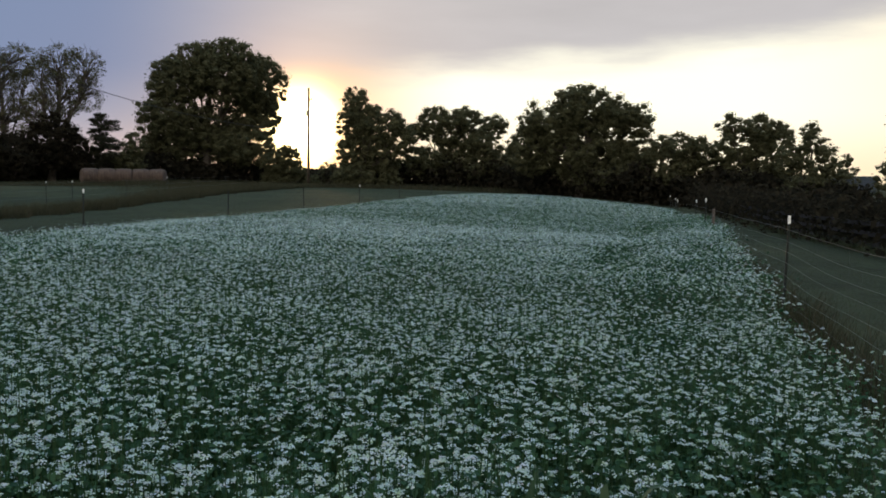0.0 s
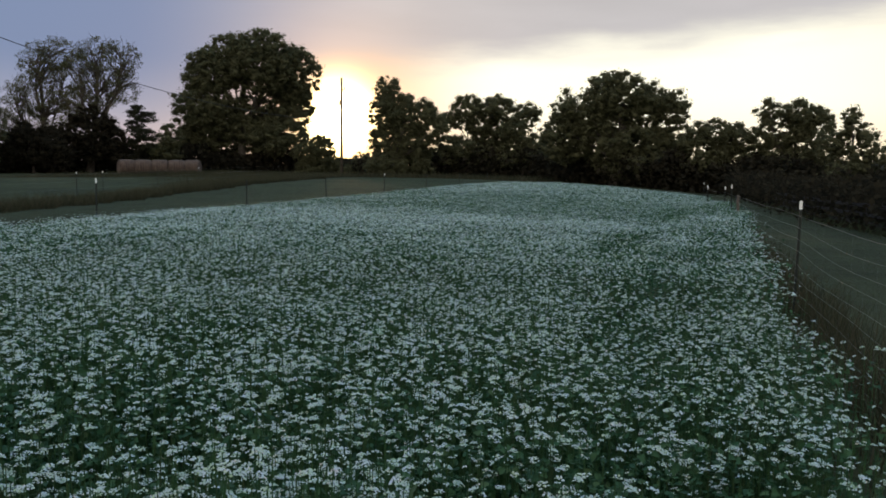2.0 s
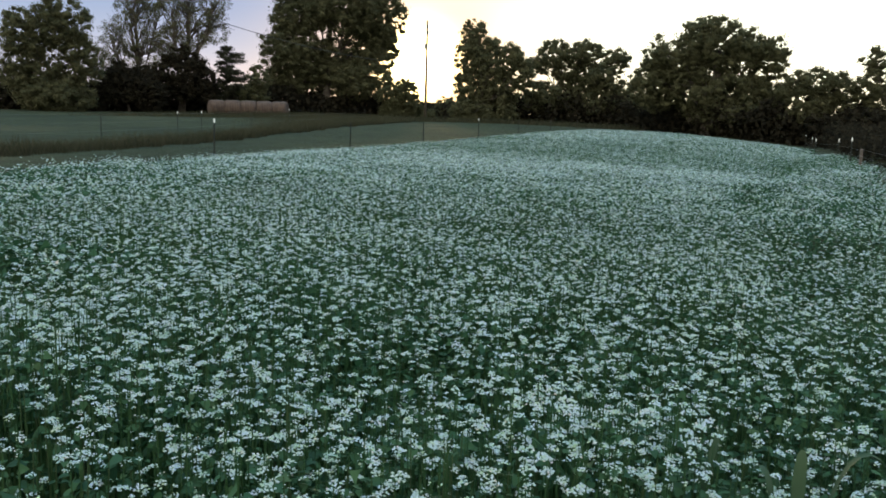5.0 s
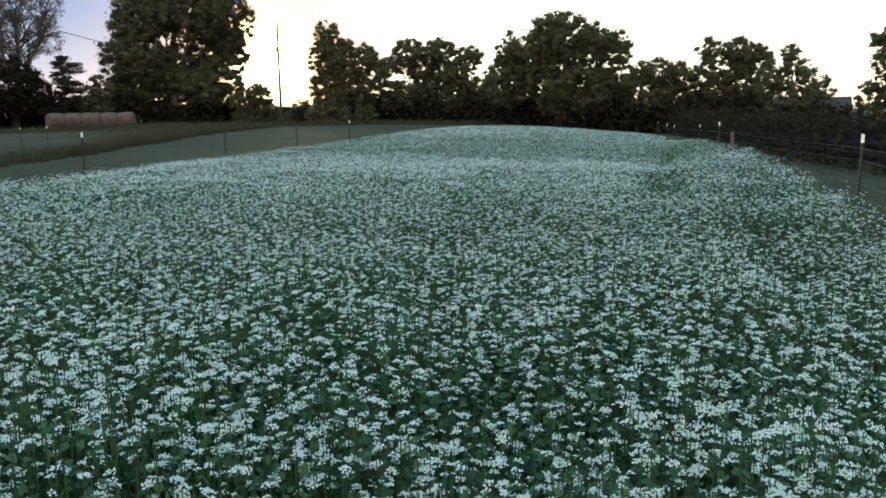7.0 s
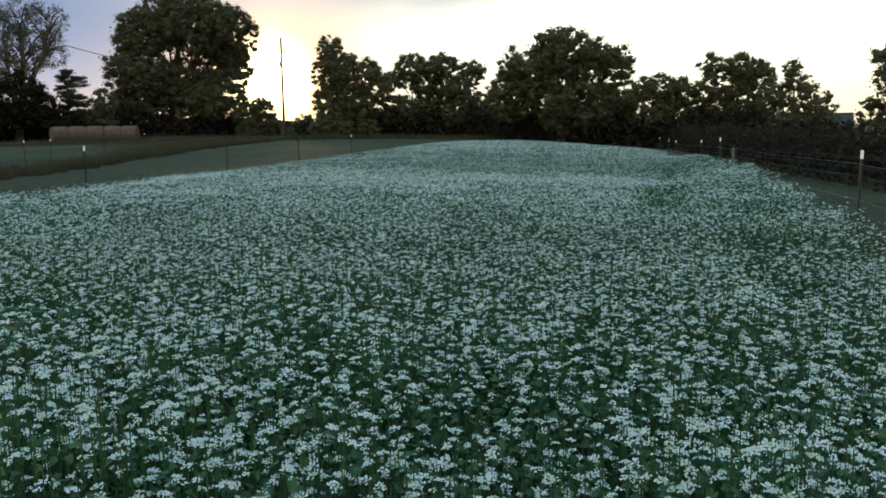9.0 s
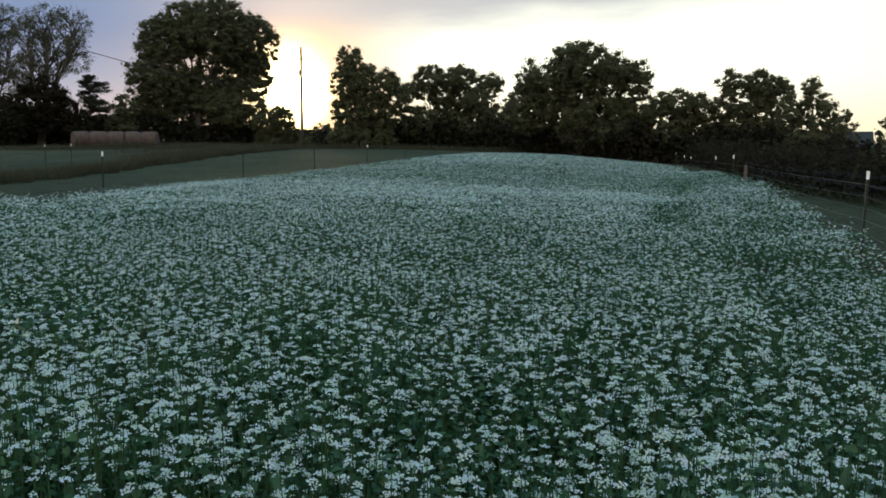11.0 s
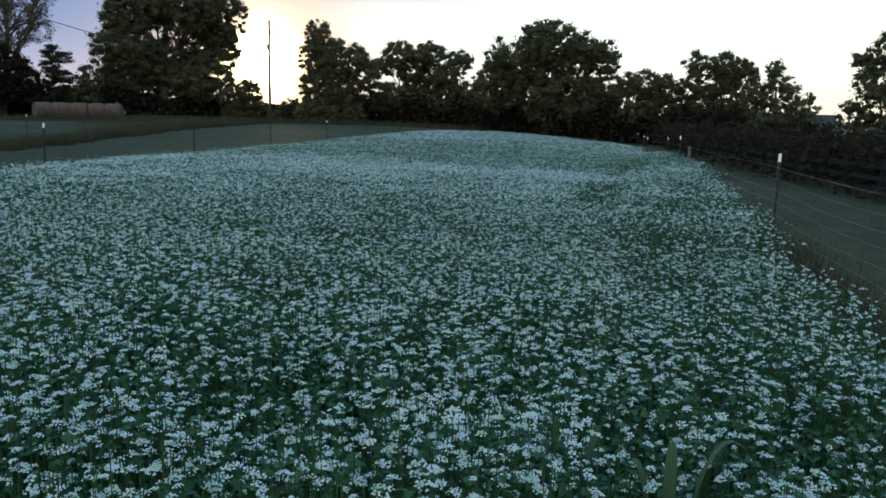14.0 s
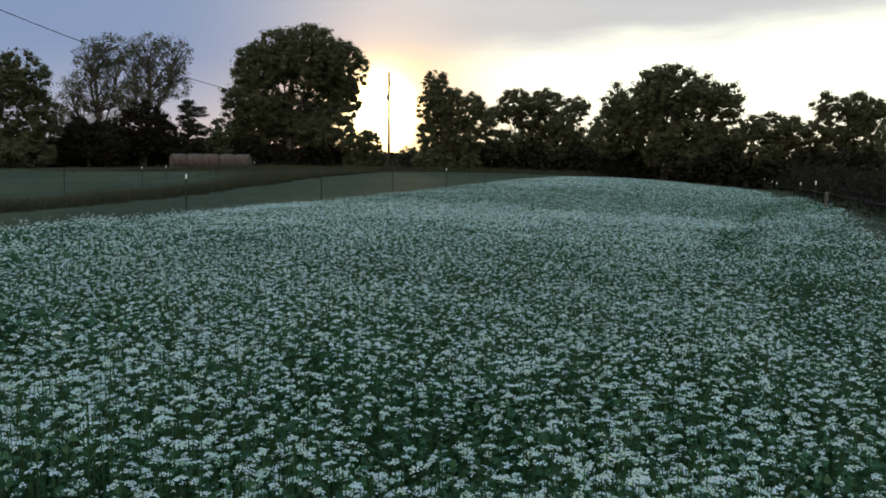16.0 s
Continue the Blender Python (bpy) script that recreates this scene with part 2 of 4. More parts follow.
def raw_mesh(name, verts, faces, mat, smooth_shade=False):
    """A mesh from arrays: verts (n, 3), faces (m, 3) or (m, 4)."""
    verts, faces = np.asarray(verts, np.float32), np.asarray(faces, np.int32)
    me = bpy.data.meshes.new(name)
    k = faces.shape[1]
    me.vertices.add(len(verts)), me.loops.add(faces.size), me.polygons.add(len(faces))
    me.vertices.foreach_set("co", verts.ravel())
    me.loops.foreach_set("vertex_index", faces.ravel())
    me.polygons.foreach_set("loop_start", np.arange(0, faces.size, k, dtype=np.int32))
    me.update(calc_edges=True)
    if smooth_shade:
        me.polygons.foreach_set("use_smooth", np.ones(len(faces), bool))
    me.materials.append(mat)
    return me


def part(name, me, parent, label="", m=None):
    ob = new(name, me)
    ob.parent = parent
    if m is not None:
        ob.matrix_basis = m
    return tagged(ob, label=label)


def tube(points, radii, sides=7, caps=True):
    """Rings along a line of points."""
    pts = [Vector(p) for p in points]
    verts, faces = [], []
    for i, p in enumerate(pts):
        d = (pts[min(i + 1, len(pts) - 1)] - pts[max(i - 1, 0)]).normalized()
        q = d.to_track_quat("Z", "Y")
        for s in range(sides):
            a = 2 * math.pi * s / sides
            verts.append(p + q @ Vector((math.cos(a) * radii[i], math.sin(a) * radii[i], 0)))
    for i in range(len(pts) - 1):
        for s in range(sides):
            a, b = i * sides + s, i * sides + (s + 1) % sides
            faces.append((a, b, b + sides, a + sides))
    if caps:
        for base, flip in ((0, True), ((len(pts) - 1) * sides, False)):
            verts.append(pts[0] if flip else pts[-1])
            c = len(verts) - 1
            for s in range(sides):
                a, b = base + s, base + (s + 1) % sides
                faces.append((c, b, a, a) if flip else (c, a, b, b))
    return verts, faces


def join(pieces):
    verts, faces = [], []
    for v, f in pieces:
        k = len(verts)
        verts += [tuple(p) for p in v]
        faces += [tuple(i + k for i in q) for q in f]
    return verts, faces


def poly_mesh(name, verts, faces, mat, shade=True):
    me = bpy.data.meshes.new(name)
    me.from_pydata([tuple(v) for v in verts], [], [tuple(dict.fromkeys(f)) for f in faces])
    me.update()
    if shade:
        me.polygons.foreach_set("use_smooth", np.ones(len(me.polygons), bool))
    me.materials.append(mat)
    return me


def box(x0, x1, y0, y1, z0, z1):
    v = [(x, y, z) for z in (z0, z1) for x, y in ((x0, y0), (x1, y0), (x1, y1), (x0, y1))]
    f = [(3, 2, 1, 0), (4, 5, 6, 7), (0, 1, 5, 4), (1, 2, 6, 5), (2, 3, 7, 6), (3, 0, 4, 7)]
    return v, f


def lathe(profile, sides, axis="Z"):
    """A profile of (radius, height) turned round an axis."""
    verts, faces = [], []
    for r, h in profile:
        for s in range(sides):
            a = 2 * math.pi * s / sides
            c, d = r * math.cos(a), r * math.sin(a)
            verts.append((c, d, h) if axis == "Z" else (h, c, d))
    for i in range(len(profile) - 1):
        for s in range(sides):
            a, b = i * sides + s, i * sides + (s + 1) % sides
            faces.append((a, b, b + sides, a + sides))
    return verts, faces


def turned(rng, n, lean=math.pi):
    """n random turns: about z freely, and leaning from upright by up to lean."""
    a, t, s = rng.random(n) * 2 * math.pi, rng.random(n) * lean, rng.random(n) * 2 * math.pi
    ca, sa, ct, st, cs, ss = np.cos(a), np.sin(a), np.cos(t), np.sin(t), np.cos(s), np.sin(s)
    o, l = np.zeros(n), np.ones(n)
    rz = np.stack([ca, -sa, o, sa, ca, o, o, o, l], -1).reshape(n, 3, 3)
    rx = np.stack([l, o, o, o, ct, -st, o, st, ct], -1).reshape(n, 3, 3)
    rs = np.stack([cs, -ss, o, ss, cs, o, o, o, l], -1).reshape(n, 3, 3)
    return rz @ rx @ rs


def scatter(shape, tris, places, turns, sizes):
    """Copies of a small shape, joined into arrays of vertices and triangles."""
    n, k = len(places), len(shape)
    v = np.einsum("nij,kj->nki", turns, shape) * sizes[:, None, None] + places[:, None, :]
    f = tris[None] + (np.arange(n) * k)[:, None, None]
    return v.reshape(-1, 3), f.reshape(-1, 3)


def gather(chunks):
    verts, faces, k = [], [], 0
    for v, f in chunks:
        verts.append(v), faces.append(f + k)
        k += len(v)
    return np.concatenate(verts), np.concatenate(faces)


# ---- the ground, one sheet to the horizon ----
def build_ground():
    s = np.linspace(-1, 1, 171)
    xs = np.sinh(s * 5.2) / np.sinh(5.2) * 2600.0
    ys = np.sinh(s * 5.2) / np.sinh(5.2) * 2600.0 + 20.0
    gx, gy = np.meshgrid(xs, ys, indexing="ij")
    verts = np.stack([gx, gy, lie(gx, gy)], -1).reshape(-1, 3)
    n = len(s)
    i, j = np.meshgrid(np.arange(n - 1), np.arange(n - 1), indexing="ij")
    a = (i * n + j).ravel()
    faces = np.stack([a, a + n, a + n + 1, a + 1], -1)
    tagged(new("ground", raw_mesh("ground", verts, faces, GROUND, True)), "mown dark green meadow ground around the flower field", "ground", kind="structure")


build_ground()


# ---- trees ----
LEAF = np.array([(0, -0.5, 0), (0.32, 0.0, 0.08), (0, 0.5, 0), (-0.32, 0.0, 0.08)])
LEAF_T = np.array([(0, 1, 2), (0, 2, 3)])


def clump_cores(rng, kinds=5):
    """Small uneven solids for the leafy heart of each clump."""
    bm = bmesh.new()
    bmesh.ops.create_icosphere(bm, subdivisions=1, radius=1.0)
    base = np.array([tuple(v.co) for v in bm.verts])
    tris = np.array([[v.index for v in f.verts] for f in bm.faces])
    bm.free()
    return [base * rng.uniform(0.7, 1.2, (len(base), 1)) * (1, 1, 0.75) for _ in range(kinds)], tris


def crown_clumps(rng, lobes, per_m2, clump):
    """Centres and radii of the clumps on the skin of the lobes, left out where they lie deep inside another lobe."""
    out, rad = [], []
    for i, (u, v, z, ru, rv, rz) in enumerate(lobes):
        n = max(6, int(per_m2 * 4 * math.pi * (ru * rv + ru * rz + rv * rz) / 3))
        d = rng.normal(size=(n, 3))
        d /= np.linalg.norm(d, axis=1)[:, None]
        c = d * (0.56 + 0.34 * rng.random(n) ** 0.7)[:, None] * (ru, rv, rz) + (u, v, z)
        keep = np.ones(n, bool)
        for j, (a, b, e, ra, rb, rc) in enumerate(lobes):
            if j != i:
                keep &= (((c - (a, b, e)) / (ra, rb, rc)) ** 2).sum(1) > 0.22
        c = c[keep]
        out.append(c), rad.append(clump * (0.55 + 0.9 * rng.random(len(c)) ** 1.3))
    return np.concatenate(out), np.concatenate(rad)


def crown_mesh(rng, lobes, per_m2, clump, leaf, dense, solid):
    """Leaves in rounded clumps: each a dense tuft, over a small uneven heart where the crown is full."""
    c, r = crown_clumps(rng, lobes, per_m2, clump)
    k = (40 * dense * (r / clump) ** 2).astype(int) + 6
    idx = np.repeat(np.arange(len(c)), k)
    d = rng.normal(size=(len(idx), 3))
    d[:, 2] += 0.25
    d /= np.linalg.norm(d, axis=1)[:, None]
    span = 0.45 + 0.78 * rng.random(len(idx)) ** 1.2 if solid else rng.random(len(idx)) ** 0.5
    p = c[idx] + d * (span * r[idx])[:, None] * (1, 1, 0.8)
    sets = [scatter(LEAF, LEAF_T, p, turned(rng, len(p)), leaf * (0.6 + 0.8 * rng.random(len(p))))]
    if solid:
        shapes, tris = clump_cores(rng)
        kind = rng.integers(0, len(shapes), len(c))
        for w, shape in enumerate(shapes):
            m = kind == w
            sets.append(scatter(shape, tris, c[m], turned(rng, int(m.sum()), 0.6), r[m] * 0.6 * solid))
        for u, v, z, ru, rv, rz in lobes:
            n = int(solid * per_m2 * 2.4 * (ru * rv + ru * rz + rv * rz) / 3)
            d = rng.normal(size=(n, 3))
            d *= ((0.25 + 0.38 * rng.random(n)) / np.linalg.norm(d, axis=1))[:, None]
            sets.append(scatter(shapes[0], tris, d * (ru, rv, rz) + (u, v, z), turned(rng, n), clump * (0.8 + 0.6 * rng.random(n))))
            n = int(26 * ru * rv * rz)
            d = rng.normal(size=(n, 3))
            d *= ((0.4 + 0.55 * rng.random(n)) / np.linalg.norm(d, axis=1))[:, None]
            sets.append(scatter(LEAF, LEAF_T, d * (ru, rv, rz) + (u, v, z), turned(rng, n), leaf * (1.0 + 0.9 * rng.random(n))))
    return gather(sets)


def limb_line(rng, a, b, bend, steps=6):
    a, b = Vector(a), Vector(b)
    off = Vector(rng.normal(size=3) * bend * (b - a).length)
    return [a.lerp(b, i / steps) + off * math.sin(math.pi * i / steps) + Vector((0, 0, 0.08 * (b - a).length * math.sin(math.pi * i / steps))) for i in range(steps + 1)]


def tree(name, label, x, y, turn, lobes, seed, girth=0.3, leaf=0.17, per_m2=1.5, clump=0.42, dense=1.0, solid=1.0, mat=None, twigs=5, fork=0.35, category="tree", sprigs=0, swell=1.17):
    """A broad-leaved tree: trunk, one limb to each lobe of the crown with its twigs, and the crown. Lobes: across, height above the datum, half width, half height."""
    rng = np.random.default_rng(seed)
    foot = float(lie(x, y))
    root = tagged(new(name), label, category)
    root.matrix_basis = pose(x, y, foot, 0, 0, turn)
    full = [(u, rng.uniform(-0.35, 0.35) * ru, z - foot, ru * swell, ru * rng.uniform(0.85, 1.05), rz * swell) for u, z, ru, rz in lobes]
    top = max(z + rz for _, _, z, _, _, rz in full)
    mid = np.mean([l[0] for l in full])
    head = (mid * 0.8, 0, top * 0.72)
    line = limb_line(rng, (0, 0, -0.15), head, 0.03, 8)
    radii = [girth * (1.35 if i == 0 else 1.0) * (1 - 0.085 * i) for i in range(9)]
    part("trunk", poly_mesh("trunk", *tube(line, radii, 9), BARK), root)
    reach = 0.8
    for u, v, z, ru, rv, rz in full:
        h = min(max(z * rng.uniform(fork, fork + 0.25), top * 0.18), top * 0.65)
        s = line[min(8, max(1, int(h / head[2] * 8)))]
        main = limb_line(rng, s, (u, v, z), 0.08)
        r0 = girth * rng.uniform(0.3, 0.5)
        pieces = [tube(main, [r0 * (1 - 0.13 * i) for i in range(7)], 6)]
        for _ in range(twigs):
            d = rng.normal(size=3)
            d[2] = abs(d[2]) * 0.8
            d /= np.linalg.norm(d)
            k = rng.integers(2, 7)
            e = Vector((u + d[0] * ru * reach, v + d[1] * rv * reach, z + d[2] * rz * reach))
            tw = limb_line(rng, main[k], e, 0.1, 5)
            pieces.append(tube(tw, [r0 * 0.42 * (1 - 0.16 * i) for i in range(6)], 4, False))
            for _ in range(sprigs):
                g = tw[rng.integers(1, 6)]
                q = Vector(rng.normal(size=3) * (0.35, 0.35, 0.28)) + (e - main[k]).normalized() * 0.35
                pieces.append(tube([g, g + q * 0.5 + Vector(rng.normal(size=3) * 0.06), g + q], [0.022, 0.016, 0.009], 3, False))
        part("limb", poly_mesh("limb", *join(pieces), BARK), root)
    part("crown", raw_mesh("crown", *crown_mesh(rng, full, per_m2, clump, leaf, dense, solid), mat or HAZED_LEAF), root)
    return root


def conifer(name, label, x, y, top, half, seed, bare=0.12):
    """A narrow evergreen with drooping tiers of needle sprays."""
    rng = np.random.default_rng(seed)
    foot = float(lie(x, y))
    root = tagged(new(name), label, "tree")
    root.matrix_basis = pose(x, y, foot, 0, 0, 0)
    h = top - foot
    part("trunk", poly_mesh("trunk", *tube([(0, 0, -0.1), (0.03, 0, h * 0.5), (0, 0.02, h)], [0.14, 0.09, 0.015], 7), BARK), root)
    sprays = []
    z = h * bare
    while z < h * 0.97:
        reach = half * (1 - (z / h)) ** 0.55 * rng.uniform(0.55, 1.15) + 0.2
        for a in rng.random(rng.integers(5, 8)) * 2 * math.pi:
            r = reach * rng.uniform(0.5, 1.2) * (1 + 0.35 * math.cos(a - 0.6))
            tip = (math.cos(a) * r, math.sin(a) * r, z + r * rng.uniform(-0.2, 0.42))
            part("bough", poly_mesh("bough", *tube(limb_line(rng, (0, 0, z), tip, 0.05, 3), [0.035, 0.028, 0.02, 0.008], 4, False), BARK), root)
            n = int(40 + 120 * r)
            f = rng.random(n) ** 0.6
            side = rng.normal(size=(n, 3)) * (0.17, 0.17, 0.09)
            side[:, 2] -= np.abs(rng.normal(size=n)) * 0.10
            sprays.append(np.array((0, 0, z)) + f[:, None] * (np.array(tip) - (0, 0, z)) + side)
        z += h * rng.uniform(0.045, 0.085)
    p = np.concatenate(sprays)
    part("crown", raw_mesh("crown", *scatter(LEAF * (0.6, 1.2, 1), LEAF_T, p, turned(rng, len(p)), 0.14 + 0.12 * rng.random(len(p))), NEEDLE), root)


def undergrowth(name, label, line, depth, height, per_m, seed, leaf=0.2, mat=None):
    """Brambles and saplings in a long uneven thicket along a line on the plan."""
    rng = np.random.default_rng(seed)
    out = []
    for (x0, y0), (x1, y1) in zip(line, line[1:]):
        length = math.hypot(x1 - x0, y1 - y0)
        n = int(length * per_m)
        t, s = rng.random(n), rng.normal(size=n) * depth * 0.4
        px, py = x0 + (x1 - x0) * t - (y1 - y0) / length * s, y0 + (y1 - y0) * t + (x1 - x0) / length * s
        h = height * (0.45 + 0.55 * vnoise(px, py, 2.2, seed) + 0.35 * vnoise(px, py, 0.8, seed + 1))
        out.append(np.stack([px, py, lie(px, py) + h * rng.random(n) ** 0.9], -1))
    p = np.concatenate(out)
    tagged(new(name, raw_mesh(name, *scatter(LEAF, LEAF_T, p, turned(rng, len(p)), leaf * (0.6 + rng.random(len(p)))), mat or SHADED_LEAF)), label, "undergrowth", kind="stuff")


tree("oak_tree", "huge full-leaved oak at the meadow's far edge", -53.2, 88.9, 31,
     [(2.5, 13.5, 4.6, 4.0), (-0.9, 13.9, 3.4, 3.2), (-3.7, 12.2, 3.0, 3.0), (-4.2, 8.0, 3.7, 3.3), (0.2, 6.6, 4.9, 3.6), (6.0, 12.5, 3.6, 3.3), (5.9, 8.6, 2.9, 3.0), (4.1, 4.9, 3.8, 2.4), (-4.4, 4.7, 3.2, 2.0)], 11, girth=0.55, leaf=0.18, per_m2=1.49, clump=0.52, dense=0.95, swell=1.12)
tree("shrub", "low bushy shrub at the foot of the oak", -42.9, 89.9, 26,
     [(-0.2, 3.6, 1.5, 1.4), (-1.7, 3.1, 1.6, 1.3), (0.2, 2.0, 1.7, 1.2), (-1.2, 1.2, 2.2, 1.1), (1.3, 1.1, 1.6, 0.9)], 12, girth=0.1, per_m2=2.35, clump=0.34, category="shrub")
tree("shrub", "small rounded shrub beside the utility pole", -38.4, 91.0, 24, [(0.0, 2.2, 1.4, 0.9), (0, 1.3, 1.9, 1.0), (-1.4, 0.9, 1.5, 0.8), (1.5, 0.9, 1.4, 0.8)], 13, girth=0.08, leaf=0.13, per_m2=2.40, clump=0.28, category="shrub")
tree("thin_tree", "half-bare dying tree with sparse leaf tufts", -67.9, 73.9, 43,
     [(1.1, 13.3, 2.1, 1.9), (-0.9, 12.2, 2.0, 2.2), (-1.2, 9.2, 2.1, 2.4), (1.6, 10.1, 2.2, 2.7), (0.6, 6.8, 2.5, 1.8), (-2.9, 7.8, 1.7, 2.4), (-3.9, 5.2, 1.6, 1.9)], 14, girth=0.32, leaf=0.15, per_m2=1.5, clump=0.40, dense=0.75, solid=0, twigs=24, fork=0.2, sprigs=5)
tree("thin_tree", "half-bare dying tree with open twiggy crown", -63.6, 75.1, 41,
     [(0.8, 13.2, 2.2, 1.8), (3.5, 13.0, 2.2, 1.9), (1.7, 10.0, 3.1, 2.4), (3.7, 10.0, 1.7, 2.1), (-0.6, 7.6, 2.2, 2.1), (-0.7, 11.1, 2.2, 2.4)], 15, girth=0.36, leaf=0.15, per_m2=1.35, clump=0.40, dense=0.62, solid=0, twigs=26, fork=0.2, sprigs=6)
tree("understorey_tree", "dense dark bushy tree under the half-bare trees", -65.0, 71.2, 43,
     [(-1.9, 3.7, 2.1, 2.0), (0.7, 3.9, 1.9, 1.9), (4.0, 4.8, 2.5, 2.9), (5.8, 3.6, 1.7, 2.1)], 16, girth=0.15, per_m2=1.97, mat=SHADED_LEAF)
conifer("conifer", "small dark pointed evergreen beside the oak", -59.1, 77.4, 8.2, 3.3, 17)
tree("shrub", "dark rounded shrub beside the evergreen", -56.7, 79.3, 36,
     [(0.3, 4.5, 1.3, 1.5), (-0.1, 2.7, 1.7, 1.2)], 18, girth=0.1, per_m2=2.18, clump=0.34, category="shrub")
tree("broadleaf_tree", "dense dark green tree beyond the pasture", -68.9, 60.1, 49,
     [(-0.6, 7.7, 2.2, 2.4), (2.9, 9.0, 2.6, 2.7), (4.3, 5.3, 2.1, 2.7), (0.2, 4.0, 3.0, 2.7), (2.1, 1.9, 3.6, 1.9)], 19, girth=0.28, per_m2=1.76, clump=0.42)
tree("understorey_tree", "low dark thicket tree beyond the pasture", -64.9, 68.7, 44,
     [(-0.7, 3.3, 2.2, 2.3), (1.7, 2.5, 2.0, 1.8), (-3.0, 2.1, 1.6, 1.7)], 20, girth=0.14, per_m2=1.97, clump=0.4, mat=SHADED_LEAF)
tree("hedge_tree", "tall narrow hedgerow tree with a pointed top", -30.5, 80.2, 21,
     [(-0.4, 9.1, 1.3, 1.5), (-0.6, 6.8, 1.7, 2.0), (1.1, 6.2, 1.8, 2.0), (3.3, 7.0, 1.4, 1.4), (1.3, 8.0, 1.2, 1.0), (4.4, 5.4, 1.2, 1.5), (-0.1, 3.9, 2.2, 2.0), (2.5, 3.9, 2.0, 2.0), (-0.4, 1.5, 2.1, 1.4), (2.4, 1.5, 2.2, 1.4)], 21, girth=0.25, per_m2=2.06, clump=0.38)
tree("hedge_tree", "loose hedgerow tree with two rounded tops", -24.3, 86.4, 16,
     [(0.1, 7.6, 1.7, 1.5), (3.1, 7.9, 1.7, 1.3), (-1.7, 6.3, 1.2, 1.1), (3.7, 5.4, 1.8, 1.8), (-1.2, 3.3, 2.4, 1.7), (2.1, 3.3, 2.4, 1.8), (1.5, 5.8, 1.5, 1.4)], 22, girth=0.22, per_m2=2.09, clump=0.38)
tree("hedge_tree", "small ragged hedgerow tree with a tufted top", -18.0, 86.0, 12,
     [(0.2, 7.1, 1.5, 1.0), (-0.6, 5.2, 1.8, 1.4), (1.2, 3.2, 2.3, 1.7), (-0.9, 2.9, 1.8, 1.5)], 23, girth=0.2, per_m2=1.88, clump=0.36)
tree("maple_tree", "broad dome-shaped dark tree at the field's end", -7.5, 75.6, 6,
     [(0.2, 7.7, 3.0, 2.2), (-3.1, 6.5, 2.5, 2.1), (2.9, 7.2, 1.9, 1.8), (5.0, 6.8, 1.4, 1.5), (-4.3, 4.3, 2.4, 2.2), (-0.0, 4.0, 3.7, 2.7), (4.4, 3.9, 2.3, 2.4), (2.4, 1.8, 3.4, 1.4)], 24, girth=0.4, leaf=0.16, per_m2=1.92, clump=0.42, dense=1.1)
tree("hedge_tree", "low dense hedgerow tree", 1.3, 74.1, 0,
     [(-0.9, 4.4, 1.6, 1.3), (1.1, 4.2, 1.4, 1.2), (-0.9, 2.4, 1.6, 1.6), (1.3, 2.3, 1.8, 1.6), (-2.3, 3.0, 1.2, 1.5)], 25, girth=0.16, per_m2=2.15, clump=0.34)
tree("hedge_tree", "rounded hedgerow tree with a spiky shoulder", 6.9, 73.8, -5,
     [(-2.0, 6.3, 1.0, 1.1), (0.5, 6.0, 1.7, 1.2), (2.0, 5.3, 1.0, 1.1), (-1.2, 4.1, 2.1, 1.8), (1.4, 3.6, 2.1, 2.0), (-0.0, 1.6, 2.8, 1.6)], 26, girth=0.2, leaf=0.14, per_m2=2.23, clump=0.34)
tree("hedge_tree", "uneven hedgerow tree with a leaning top", 10.6, 68.4, -8,
     [(-0.1, 5.0, 0.9, 1.1), (1.0, 4.1, 0.7, 1.0), (-1.1, 3.4, 1.3, 1.7), (0.9, 2.3, 1.3, 1.4), (-0.2, 0.9, 2.1, 1.3)], 27, girth=0.17, leaf=0.13, per_m2=2.29, clump=0.32)
tree("sapling", "slim feathery sapling beside the barn roof", 15.1, 78.8, -10,
     [(-0.2, 3.7, 0.6, 0.7), (-0.2, 2.9, 0.9, 0.8), (0, 1.7, 1.0, 0.9)], 28, girth=0.08, leaf=0.13, per_m2=2.22, clump=0.24, dense=0.6)
tree("broadleaf_tree", "leafy tree with an open airy crown", 16.6, 59.6, -16,
     [(-0.1, 6.3, 1.4, 1.3), (-1.6, 5.5, 1.1, 1.0), (-0.9, 3.9, 1.8, 1.5), (-2.6, 2.4, 0.8, 0.7), (0.6, 2.3, 1.6, 1.8), (-1.6, 1.3, 1.5, 1.1), (1.6, 5.0, 1.6, 1.4), (2.6, 2.6, 1.8, 1.9)], 29, girth=0.2, leaf=0.13, per_m2=1.92, clump=0.32)
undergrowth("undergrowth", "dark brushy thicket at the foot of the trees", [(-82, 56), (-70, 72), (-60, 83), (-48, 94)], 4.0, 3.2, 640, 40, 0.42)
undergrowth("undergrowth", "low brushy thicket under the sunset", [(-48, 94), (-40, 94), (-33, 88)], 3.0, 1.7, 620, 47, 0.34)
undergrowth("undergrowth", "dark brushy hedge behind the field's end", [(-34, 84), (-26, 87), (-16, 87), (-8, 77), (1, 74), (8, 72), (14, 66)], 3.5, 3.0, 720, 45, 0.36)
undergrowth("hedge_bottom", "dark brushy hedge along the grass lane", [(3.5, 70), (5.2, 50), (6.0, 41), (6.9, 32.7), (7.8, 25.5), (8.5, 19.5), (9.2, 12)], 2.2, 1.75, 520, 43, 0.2)


